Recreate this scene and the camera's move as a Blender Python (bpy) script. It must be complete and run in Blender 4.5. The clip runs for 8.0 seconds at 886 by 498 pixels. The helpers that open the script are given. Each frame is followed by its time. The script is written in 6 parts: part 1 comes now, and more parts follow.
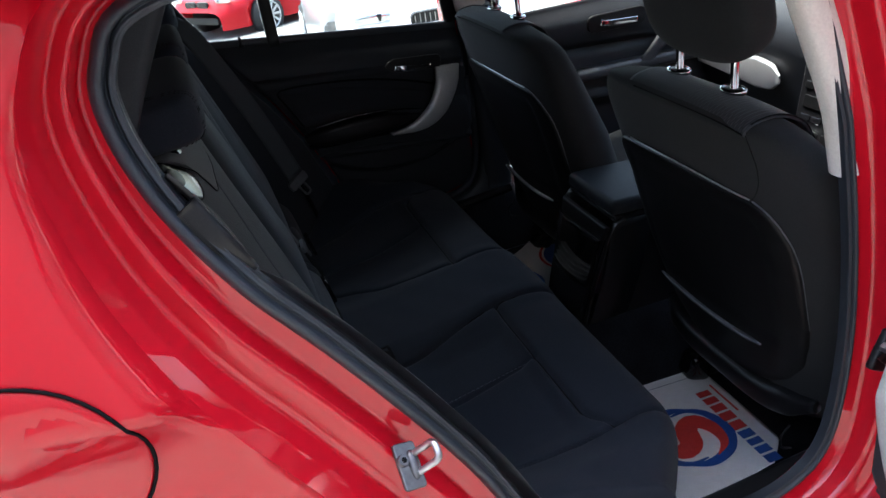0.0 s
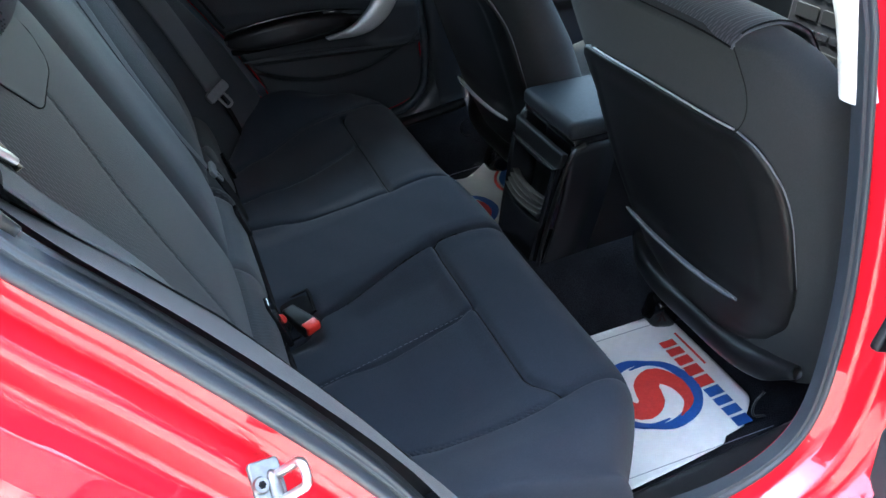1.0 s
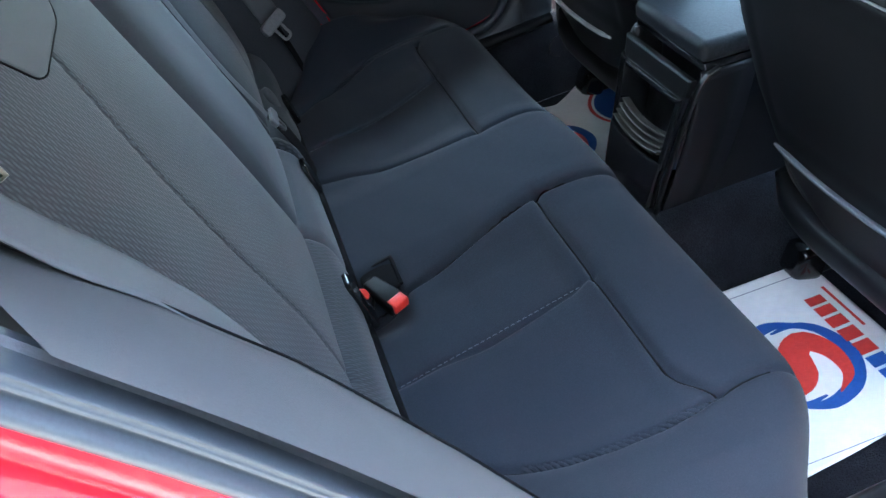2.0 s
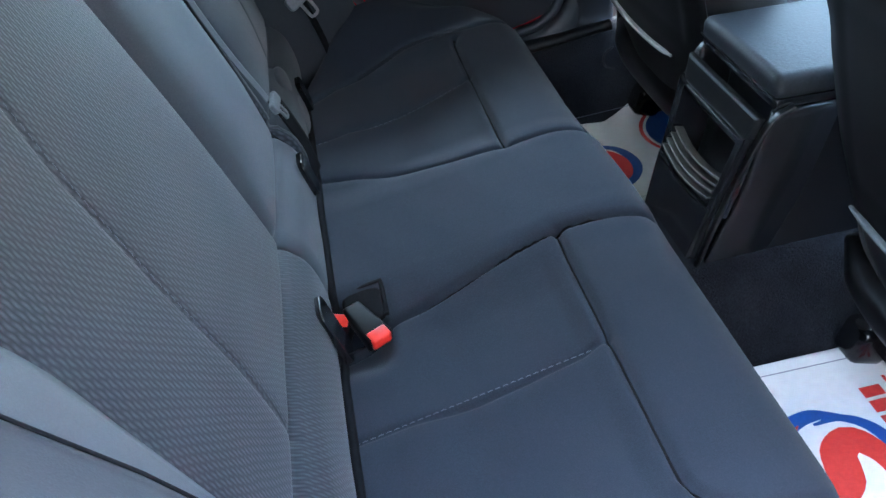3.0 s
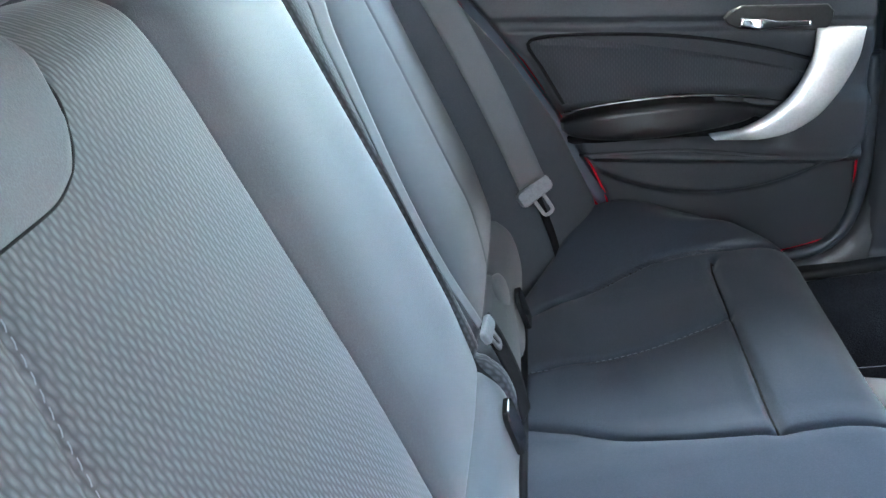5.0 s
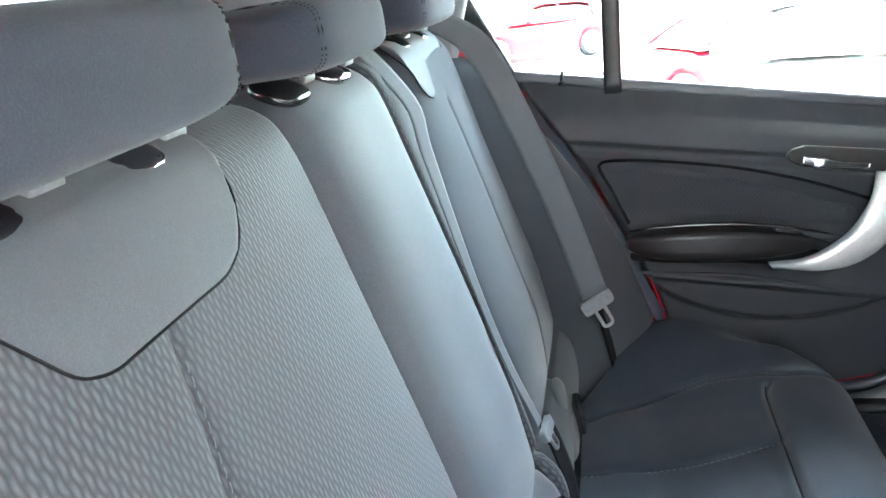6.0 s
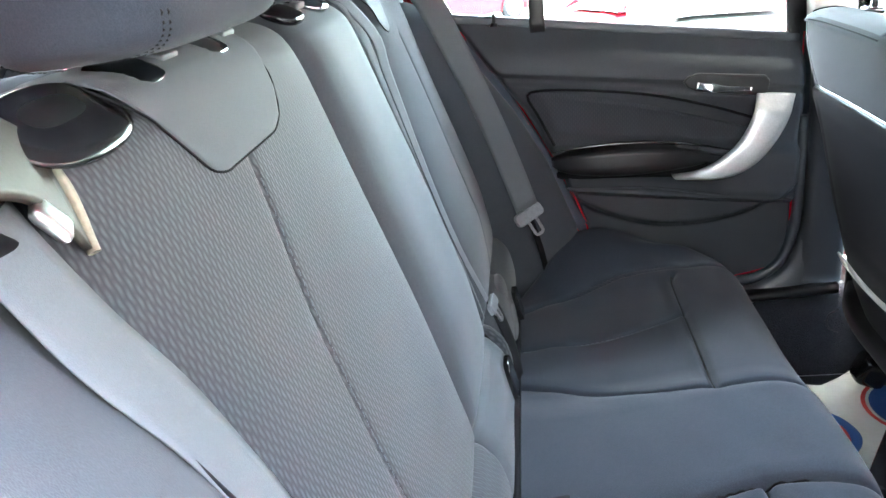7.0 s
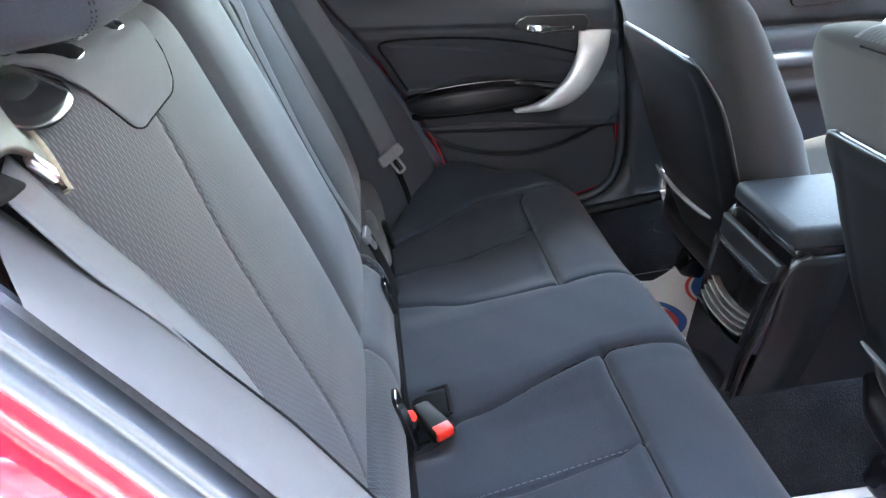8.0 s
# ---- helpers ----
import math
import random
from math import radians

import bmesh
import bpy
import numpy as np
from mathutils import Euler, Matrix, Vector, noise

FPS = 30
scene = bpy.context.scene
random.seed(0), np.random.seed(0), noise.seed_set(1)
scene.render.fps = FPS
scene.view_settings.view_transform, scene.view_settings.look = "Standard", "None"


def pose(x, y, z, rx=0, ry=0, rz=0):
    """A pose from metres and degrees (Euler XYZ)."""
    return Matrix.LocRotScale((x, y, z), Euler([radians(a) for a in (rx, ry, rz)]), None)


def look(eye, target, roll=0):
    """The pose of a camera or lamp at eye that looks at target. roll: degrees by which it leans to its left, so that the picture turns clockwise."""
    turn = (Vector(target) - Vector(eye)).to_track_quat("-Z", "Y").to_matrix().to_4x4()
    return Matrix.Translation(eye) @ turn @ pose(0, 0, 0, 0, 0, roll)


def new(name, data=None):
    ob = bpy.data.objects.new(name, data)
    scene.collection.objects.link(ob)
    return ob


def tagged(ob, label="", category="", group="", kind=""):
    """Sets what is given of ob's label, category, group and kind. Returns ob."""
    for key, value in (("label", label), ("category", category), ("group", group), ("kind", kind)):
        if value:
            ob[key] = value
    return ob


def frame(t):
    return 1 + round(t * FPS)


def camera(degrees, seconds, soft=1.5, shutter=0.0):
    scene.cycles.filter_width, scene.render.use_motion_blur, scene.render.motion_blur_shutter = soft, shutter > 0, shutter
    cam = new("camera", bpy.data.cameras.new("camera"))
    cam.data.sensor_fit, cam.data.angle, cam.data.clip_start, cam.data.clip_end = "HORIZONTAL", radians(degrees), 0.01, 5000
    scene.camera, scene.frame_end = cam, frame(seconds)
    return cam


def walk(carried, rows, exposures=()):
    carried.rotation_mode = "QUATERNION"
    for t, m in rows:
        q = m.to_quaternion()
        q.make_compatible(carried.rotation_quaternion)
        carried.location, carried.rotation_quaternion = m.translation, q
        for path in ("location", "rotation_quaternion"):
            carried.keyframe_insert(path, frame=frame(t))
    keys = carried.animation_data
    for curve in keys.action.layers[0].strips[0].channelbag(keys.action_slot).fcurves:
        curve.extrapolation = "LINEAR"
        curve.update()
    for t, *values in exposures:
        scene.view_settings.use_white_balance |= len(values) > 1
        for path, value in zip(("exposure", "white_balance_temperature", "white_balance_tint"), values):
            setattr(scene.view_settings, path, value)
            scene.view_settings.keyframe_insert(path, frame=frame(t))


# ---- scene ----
cam = camera(56.4, 8.0)
PATH = [
    (0, (-0.111, -1.482, 1.434), (0.347, 0.241, 0.528), -9.0),
    (0.5, (-0.032, -1.388, 1.385), (0.513, 0.253, 0.38), -7.7),
    (1, (0.023, -1.286, 1.342), (0.485, 0.32, 0.243), -7.7),
    (1.2, (0.027, -1.231, 1.33), (0.447, 0.371, 0.209), -9.7),
    (2.5, (0.073, -0.981, 1.239), (0.256, 0.544, -0.042), -13.4),
    (3, (0.123, -0.91, 1.203), (0.271, 0.651, -0.038), -9.1),
    (3.5, (0.13, -0.827, 1.2), (0.301, 0.78, 0.022), -5.0),
    (4, (0.129, -0.756, 1.175), (0.229, 0.922, 0.09), -4.1),
    (4.5, (0.126, -0.687, 1.155), (0.06, 1.043, 0.153), -5.5),
    (5, (0.108, -0.629, 1.179), (-0.165, 1.142, 0.291), -8.1),
    (5.2, (0.108, -0.624, 1.199), (-0.228, 1.171, 0.383), -7.4),
    (6.3, (0.088, -0.762, 1.206), (-0.276, 1.101, 0.575), -3.8),
    (6.5, (0.097, -0.803, 1.201), (-0.222, 1.059, 0.544), -3.1),
    (7, (0.083, -0.936, 1.192), (-0.132, 0.915, 0.466), -4.8),
    (7.5, (0.095, -1.016, 1.209), (0.003, 0.807, 0.392), -5.0),
    (8, (0.082, -1.102, 1.23), (0.173, 0.7, 0.367), -6.7),
]
EXPOSURES = [(0, 3.0, 5900, 6), (0.5, 4.32, 5700, 1), (1.0, 5.08, 5500, -4), (1.3, 5.25, 5400, -5), (2.5, 5.95, 5400, -3), (3.5, 6.35, 5400, -3), (4.0, 6.75, 5400, -4),
             (5.0, 7.4, 5850, -4), (6.5, 7.42, 6250, -2), (7.0, 7.15, 6300, 0), (8.0, 6.75, 6150, 3)]
walk(cam, [(t, look(eye, target, roll)) for t, eye, target, roll in PATH], EXPOSURES)

# ---------------------------------------------------------------- world and light
world = bpy.data.worlds.new("world")
scene.world = world
world.use_nodes = True
wn = world.node_tree.nodes
sky = wn.new("ShaderNodeTexSky")
sky.sky_type, sky.sun_disc = "NISHITA", False
sky.sun_elevation, sky.sun_rotation = radians(75), radians(341)
sky.air_density, sky.dust_density, sky.ozone_density = 1.0, 6.0, 1.0
wn["Background"].inputs["Strength"].default_value = 0.14
world.node_tree.links.new(sky.outputs["Color"], wn["Background"].inputs["Color"])
sun = new("sun", bpy.data.lights.new("sun", "SUN"))
sun.data.energy, sun.data.angle, sun.data.color = 1.7, radians(10), (1.0, 0.93, 0.82)
sun.matrix_world = look((-0.30, 0.85, 3.46), (0, 0, 0))


# ---------------------------------------------------------------- materials
def material(name, base, rough=0.6, metal=0.0, spec=0.5):
    m = bpy.data.materials.new(name)
    m.use_nodes = True
    p = m.node_tree.nodes["Principled BSDF"]
    p.inputs["Base Color"].default_value = (*base, 1)
    p.inputs["Roughness"].default_value = rough
    p.inputs["Metallic"].default_value = metal
    p.inputs["Specular IOR Level"].default_value = spec
    return m, m.node_tree.nodes, m.node_tree.links, p


def varied(name, dark, light, rough=(0.5, 0.7), scale=60.0, bump=0.15, metal=0.0, spec=0.5, blot=4.0, dist=0.001):
    """A surface with fine grain, a second larger variation, and relief."""
    m, n, l, p = material(name, dark, rough[0], metal, spec)
    tc = n.new("ShaderNodeTexCoord")
    fine, big = n.new("ShaderNodeTexNoise"), n.new("ShaderNodeTexNoise")
    fine.inputs["Scale"].default_value, fine.inputs["Detail"].default_value = scale, 4
    big.inputs["Scale"].default_value, big.inputs["Detail"].default_value = blot, 3
    both = n.new("ShaderNodeMath")
    both.operation = "MULTIPLY"
    ramp = n.new("ShaderNodeMix")
    ramp.data_type = "RGBA"
    ramp.inputs["A"].default_value, ramp.inputs["B"].default_value = (*dark, 1), (*light, 1)
    rr = n.new("ShaderNodeMapRange")
    rr.inputs["To Min"].default_value, rr.inputs["To Max"].default_value = rough
    bp = n.new("ShaderNodeBump")
    bp.inputs["Strength"].default_value, bp.inputs["Distance"].default_value = bump, dist
    for t in (fine, big):
        l.new(tc.outputs["Object"], t.inputs["Vector"])
    l.new(fine.outputs["Fac"], both.inputs[0])
    l.new(big.outputs["Fac"], both.inputs[1])
    gain = n.new("ShaderNodeMapRange")
    gain.inputs["From Min"].default_value, gain.inputs["From Max"].default_value = 0.12, 0.42
    l.new(both.outputs[0], gain.inputs["Value"])
    l.new(gain.outputs[0], ramp.inputs["Factor"])
    l.new(ramp.outputs["Result"], p.inputs["Base Color"])
    l.new(big.outputs["Fac"], rr.inputs["Value"])
    l.new(rr.outputs[0], p.inputs["Roughness"])
    l.new(fine.outputs["Fac"], bp.inputs["Height"])
    l.new(bp.outputs["Normal"], p.inputs["Normal"])
    return m


def cloth(name, dark, light, pitch=0.0012, sheen=0.06, spec=0.06):
    """Fine woven cloth: small fibre cells under a soft mottling."""
    m, n, l, p = material(name, dark, 0.9 if spec < 0.1 else 0.72, 0.0, spec)
    p.inputs["Sheen Weight"].default_value, p.inputs["Sheen Roughness"].default_value = sheen, 0.5
    tc, cells = n.new("ShaderNodeTexCoord"), n.new("ShaderNodeTexVoronoi")
    cells.inputs["Scale"].default_value = 1 / pitch
    noise_a, noise_b, noise_c = (n.new("ShaderNodeTexNoise") for _ in range(3))
    for t, sc, de in ((noise_a, 420, 3), (noise_b, 9, 5), (noise_c, 60, 3)):
        t.inputs["Scale"].default_value, t.inputs["Detail"].default_value = sc, de
    for t in (cells, noise_a, noise_b, noise_c):
        l.new(tc.outputs["Object"], t.inputs["Vector"])

    def op(kind, a, b):
        k = n.new("ShaderNodeMath")
        k.operation = kind
        for i, v in enumerate((a, b)):
            if isinstance(v, (int, float)):
                k.inputs[i].default_value = v
            else:
                l.new(v, k.inputs[i])
        return k.outputs[0]

    weave = op("ADD", op("MULTIPLY", cells.outputs["Distance"], 0.9), op("MULTIPLY", noise_a.outputs["Fac"], 0.7))
    tone = op("ADD", op("MULTIPLY", noise_b.outputs["Fac"], 0.35), op("MULTIPLY", noise_c.outputs["Fac"], 0.20))
    mix = n.new("ShaderNodeMix")
    mix.data_type = "RGBA"
    mix.inputs["A"].default_value, mix.inputs["B"].default_value = (*dark, 1), (*light, 1)
    l.new(op("MULTIPLY", op("ADD", weave, tone), 0.5), mix.inputs["Factor"])
    l.new(mix.outputs["Result"], p.inputs["Base Color"])
    bp = n.new("ShaderNodeBump")
    bp.inputs["Strength"].default_value, bp.inputs["Distance"].default_value = 0.3, 0.0004
    l.new(weave, bp.inputs["Height"])
    l.new(bp.outputs["Normal"], p.inputs["Normal"])
    return m


def ribbed(name, dark, light, pitch=0.0058, across="Y", along="Z", wobble=0.0016, period=0.016, relief=0.3):
    """Ribbed upholstery: pale wavy ridges that run along one axis, pitch metres apart, broken into short dashes."""
    m, n, l, p = material(name, dark, 0.78, 0.0, 0.22)
    p.inputs["Sheen Weight"].default_value = 0.10
    tc = n.new("ShaderNodeTexCoord")
    sep = n.new("ShaderNodeSeparateXYZ")
    l.new(tc.outputs["Object"], sep.inputs[0])

    def math_node(op, a, b=None):
        k = n.new("ShaderNodeMath")
        k.operation = op
        for i, v in enumerate((a, b)):
            if v is None:
                continue
            if isinstance(v, (int, float)):
                k.inputs[i].default_value = v
            else:
                l.new(v, k.inputs[i])
        return k.outputs[0]

    noise_b = n.new("ShaderNodeTexNoise")
    noise_b.inputs["Scale"].default_value, noise_b.inputs["Detail"].default_value = 24, 3
    l.new(tc.outputs["Object"], noise_b.inputs["Vector"])
    noise_c = n.new("ShaderNodeTexNoise")
    noise_c.inputs["Scale"].default_value, noise_c.inputs["Detail"].default_value = 600, 2
    l.new(tc.outputs["Object"], noise_c.inputs["Vector"])
    wave = math_node("SINE", math_node("ADD", math_node("MULTIPLY", sep.outputs[along], 6.2832 / period), math_node("MULTIPLY", noise_b.outputs["Fac"], 2.0)))
    moved = math_node("ADD", sep.outputs[across], math_node("MULTIPLY", wave, wobble))
    moved = math_node("ADD", moved, math_node("MULTIPLY", noise_b.outputs["Fac"], 0.0012))
    column = math_node("FLOOR", math_node("DIVIDE", moved, pitch))
    ridge = math_node("ABSOLUTE", math_node("SINE", math_node("MULTIPLY", moved, 3.1416 / pitch)))
    shift = math_node("ADD", math_node("DIVIDE", sep.outputs[along], period), math_node("MULTIPLY", column, 0.5))
    shift = math_node("ADD", shift, math_node("MULTIPLY", noise_b.outputs["Fac"], 0.8))
    dash = math_node("POWER", math_node("ABSOLUTE", math_node("SINE", math_node("MULTIPLY", shift, 3.1416))), 1.4)
    sharp = math_node("MULTIPLY", math_node("POWER", ridge, 1.5), math_node("ADD", math_node("MULTIPLY", dash, 0.80), 0.20))
    fleck = math_node("MULTIPLY", sharp, math_node("ADD", math_node("MULTIPLY", noise_c.outputs["Fac"], 0.7), 0.45))
    mix = n.new("ShaderNodeMix")
    mix.data_type = "RGBA"
    mix.inputs["A"].default_value, mix.inputs["B"].default_value = (*dark, 1), (*light, 1)
    l.new(fleck, mix.inputs["Factor"])
    l.new(mix.outputs["Result"], p.inputs["Base Color"])
    bp = n.new("ShaderNodeBump")
    bp.inputs["Strength"].default_value, bp.inputs["Distance"].default_value = relief, 0.0018
    l.new(sharp, bp.inputs["Height"])
    l.new(bp.outputs["Normal"], p.inputs["Normal"])
    return m


# copies of one seat cloth; sky tint and shade put into their tones
CLOTH = cloth("charcoal cloth", (0.0105, 0.0125, 0.0185), (0.030, 0.035, 0.046))
CLOTH_FRONT = cloth("charcoal seat cloth without sky tint", (0.0125, 0.0130, 0.0135), (0.031, 0.0325, 0.034))
CLOTH_SIDE = cloth("charcoal bolster cloth in a shaded tone", (0.020, 0.0225, 0.027), (0.044, 0.048, 0.055), 0.0011, 0.08, 0.08)
CLOTH_PLAIN = cloth("smooth charcoal cloth", (0.022, 0.0245, 0.030), (0.050, 0.0545, 0.063), 0.0011, 0.10, 0.16)
RIB = ribbed("ribbed charcoal cloth", (0.0155, 0.017, 0.021), (0.056, 0.061, 0.071), 0.0042, "Y", "Z", 0.0003, 0.0105, 0.16)
RIB_DOOR = ribbed("ribbed door cloth", (0.022, 0.024, 0.029), (0.036, 0.039, 0.045), 0.004, "X", "Z", 0.0004, 0.010, 0.15)
THREAD = varied("grey thread", (0.045, 0.053, 0.070), (0.085, 0.095, 0.115), (0.6, 0.8), 500, 0.2)
# near-black of sewn seams, also painted in place of shade in recesses
SEAM_SHADE = varied("dark seam and shade", (0.004, 0.004, 0.005), (0.008, 0.008, 0.009), (0.85, 0.95), 300, 0.1, spec=0.08)
VINYL = varied("grained black vinyl", (0.022, 0.024, 0.028), (0.042, 0.045, 0.052), (0.42, 0.55), 420, 0.35, dist=0.0006)
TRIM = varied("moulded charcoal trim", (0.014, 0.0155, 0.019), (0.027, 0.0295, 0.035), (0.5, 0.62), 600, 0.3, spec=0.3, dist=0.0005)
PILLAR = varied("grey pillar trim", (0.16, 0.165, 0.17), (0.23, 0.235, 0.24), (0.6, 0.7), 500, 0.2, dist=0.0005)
HARD = varied("satin black plastic", (0.006, 0.006, 0.007), (0.012, 0.012, 0.0135), (0.30, 0.42), 350, 0.12, spec=0.3, dist=0.0004)
SHELL = varied("satin black seat shell", (0.0045, 0.0045, 0.005), (0.008, 0.008, 0.0085), (0.38, 0.48), 350, 0.1, spec=0.22, dist=0.0004)
BUCKLE = varied("dark buckle plastic", (0.004, 0.004, 0.0045), (0.007, 0.007, 0.0075), (0.42, 0.52), 200, 0.05, spec=0.10)
GLOSS = varied("gloss black plastic", (0.006, 0.006, 0.007), (0.011, 0.011, 0.013), (0.10, 0.2), 40, 0.03)
LEATHER = varied("black armrest leather", (0.010, 0.011, 0.013), (0.020, 0.022, 0.026), (0.50, 0.60), 260, 0.4, spec=0.14, dist=0.0008)
RUBBER = varied("weathered rubber seal", (0.020, 0.024, 0.031), (0.029, 0.034, 0.042), (0.36, 0.44), 500, 0.05, blot=1.5, spec=0.36)
CARPET = varied("charcoal carpet", (0.006, 0.0065, 0.009), (0.022, 0.023, 0.029), (0.95, 1.0), 380, 1.0, blot=14, spec=0.1, dist=0.003)
SILVER = varied("matt silver paint", (0.50, 0.51, 0.52), (0.60, 0.61, 0.62), (0.32, 0.42), 300, 0.05, metal=0.55)
CHROME = varied("chrome", (0.62, 0.63, 0.65), (0.72, 0.73, 0.75), (0.08, 0.16), 90, 0.02, metal=1.0)
STEEL = varied("zinc-plated steel", (0.42, 0.43, 0.44), (0.60, 0.60, 0.60), (0.25, 0.4), 160, 0.1, metal=1.0)
ZINC = varied("dull zinc plate", (0.13, 0.13, 0.135), (0.22, 0.22, 0.225), (0.42, 0.55), 160, 0.1, metal=0.9)
WEBBING = cloth("grey seat belt webbing", (0.060, 0.065, 0.071), (0.100, 0.107, 0.115), 0.0009, 0.05, 0.10)
GUIDE = varied("dark satin moulded plastic", (0.022, 0.020, 0.017), (0.034, 0.031, 0.026), (0.46, 0.56), 300, 0.06, spec=0.4)
PLASTIC_GREY = varied("grey moulded plastic", (0.08, 0.086, 0.096), (0.13, 0.137, 0.148), (0.45, 0.55), 300, 0.1)
RED_PLASTIC = varied("red button plastic", (0.55, 0.02, 0.012), (0.68, 0.035, 0.02), (0.35, 0.45), 200, 0.05)
PAPER = varied("white mat paper", (0.78, 0.78, 0.77), (0.86, 0.86, 0.85), (0.75, 0.9), 90, 0.2, blot=7)
INK_BLUE = varied("blue print", (0.018, 0.075, 0.30), (0.03, 0.10, 0.37), (0.6, 0.7), 200, 0.05)
INK_RED = varied("red print", (0.58, 0.035, 0.03), (0.68, 0.055, 0.045), (0.6, 0.7), 200, 0.05)
INK_GREY = varied("grey print", (0.25, 0.25, 0.3), (0.33, 0.33, 0.38), (0.6, 0.7), 200, 0.05)
PALE = varied("pale beige plastic", (0.16, 0.145, 0.11), (0.22, 0.20, 0.155), (0.4, 0.5), 300, 0.05, spec=0.4)
CREAM = varied("cream moulded trim", (0.55, 0.53, 0.48), (0.66, 0.64, 0.58), (0.5, 0.6), 300, 0.1)
HEADLINER = varied("charcoal headliner felt", (0.045, 0.046, 0.048), (0.07, 0.071, 0.073), (0.9, 1.0), 500, 0.3, spec=0.1)
TYRE = varied("tyre rubber", (0.012, 0.012, 0.013), (0.03, 0.03, 0.032), (0.7, 0.85), 90, 0.2)


def paint(name, base, coat=1.0, spec=0.4):
    """Car paint: coloured base under a clear coat, with a faint orange-peel."""
    m, n, l, p = material(name, base, 0.42, 0.05, spec)
    p.inputs["Coat Weight"].default_value, p.inputs["Coat Roughness"].default_value = coat, 0.012
    tc, t, b = n.new("ShaderNodeTexCoord"), n.new("ShaderNodeTexNoise"), n.new("ShaderNodeBump")
    t.inputs["Scale"].default_value, t.inputs["Detail"].default_value = 14, 2
    b.inputs["Strength"].default_value, b.inputs["Distance"].default_value = 0.05, 0.002
    l.new(tc.outputs["Object"], t.inputs["Vector"])
    l.new(t.outputs["Fac"], b.inputs["Height"])
    l.new(b.outputs["Normal"], p.inputs["Coat Normal"])
    return m


RED = paint("bright red car paint", (0.46, 0.002, 0.013), 1.0, 0.10)
RED_FAR = paint("plain red car paint", (0.40, 0.004, 0.010), 0.2, 0.2)
WHITE = paint("white car paint", (0.74, 0.75, 0.76))


def pane_material(name, tint):
    m, n, l, p = material(name, tint)
    clear, gloss, mix, fr = (n.new("ShaderNodeBsdfTransparent"), n.new("ShaderNodeBsdfGlossy"),
                             n.new("ShaderNodeMixShader"), n.new("ShaderNodeFresnel"))
    clear.inputs["Color"].default_value = (*tint, 1)
    gloss.inputs["Roughness"].default_value = 0.02
    fr.inputs["IOR"].default_value = 1.45
    l.new(fr.outputs[0], mix.inputs[0])
    l.new(clear.outputs[0], mix.inputs[1])
    l.new(gloss.outputs[0], mix.inputs[2])
    l.new(mix.outputs[0], n["Material Output"].inputs["Surface"])
    return m


PANE = pane_material("clear car glass", (0.86, 0.9, 0.88))
# rear glass with a made-up dark tint that cuts light from behind
DIM_PANE = pane_material("tinted rear glass", (0.40, 0.42, 0.42))


# ---------------------------------------------------------------- mesh helpers
def spline(points, n):
    """n points along a Catmull-Rom curve through the points, evenly spaced by length."""
    p = np.array(points, float)
    ext = np.vstack([2 * p[0] - p[1], p, 2 * p[-1] - p[-2]])
    out = []
    for i in range(1, len(ext) - 2):
        t = np.linspace(0, 1, 24, endpoint=False)[:, None]
        a, b, c, d = ext[i - 1], ext[i], ext[i + 1], ext[i + 2]
        out.append(0.5 * (2 * b + (c - a) * t + (2 * a - 5 * b + 4 * c - d) * t**2 + (3 * b - a - 3 * c + d) * t**3))
    out = np.vstack(out + [p[-1:]])
    s = np.concatenate([[0], np.cumsum(np.linalg.norm(np.diff(out, axis=0), axis=1))])
    w = np.linspace(0, s[-1], n)
    return np.stack([np.interp(w, s, out[:, k]) for k in range(p.shape[1])], 1)


def closed_spline(points, n):
    p = [tuple(q) for q in points]
    k = len(p)
    ring = spline(p[-2:] + p + p[:3], 40 * k)
    a = np.argmin(np.linalg.norm(ring[: 30 * 2 + 60] - np.array(p[0]), axis=1))
    tail = ring[len(ring) // 2:]
    b = len(ring) // 2 + np.argmin(np.linalg.norm(tail - np.array(p[0]), axis=1))
    part_ = ring[a:b + 1]
    s = np.concatenate([[0], np.cumsum(np.linalg.norm(np.diff(part_, axis=0), axis=1))])
    w = np.linspace(0, s[-1], n, endpoint=False)
    return np.stack([np.interp(w, s, part_[:, k2]) for k2 in range(part_.shape[1])], 1)


def smooth(a, b, x):
    t = np.clip((x - a) / (b - a), 0, 1)
    return t * t * (3 - 2 * t)


def line_distance(x, y, pts):
    """Distance of each (x, y) to a polyline."""
    best = np.full(np.shape(x), 1e9)
    for (ax, ay), (bx, by) in zip(pts[:-1], pts[1:]):
        dx, dy = bx - ax, by - ay
        t = np.clip(((x - ax) * dx + (y - ay) * dy) / (dx * dx + dy * dy + 1e-12), 0, 1)
        best = np.minimum(best, np.hypot(x - ax - t * dx, y - ay - t * dy))
    return best


def mesh_ob(name, verts, faces, mat, parent=None, label="", sharp=False):
    me = bpy.data.meshes.new(name)
    me.from_pydata([tuple(map(float, v)) for v in verts], [], faces)
    me.materials.append(mat)
    me.polygons.foreach_set("use_smooth", [not sharp] * len(me.polygons))
    me.update()
    ob = new(name, me)
    ob.parent = parent
    if label:
        ob["label"] = label
    return ob


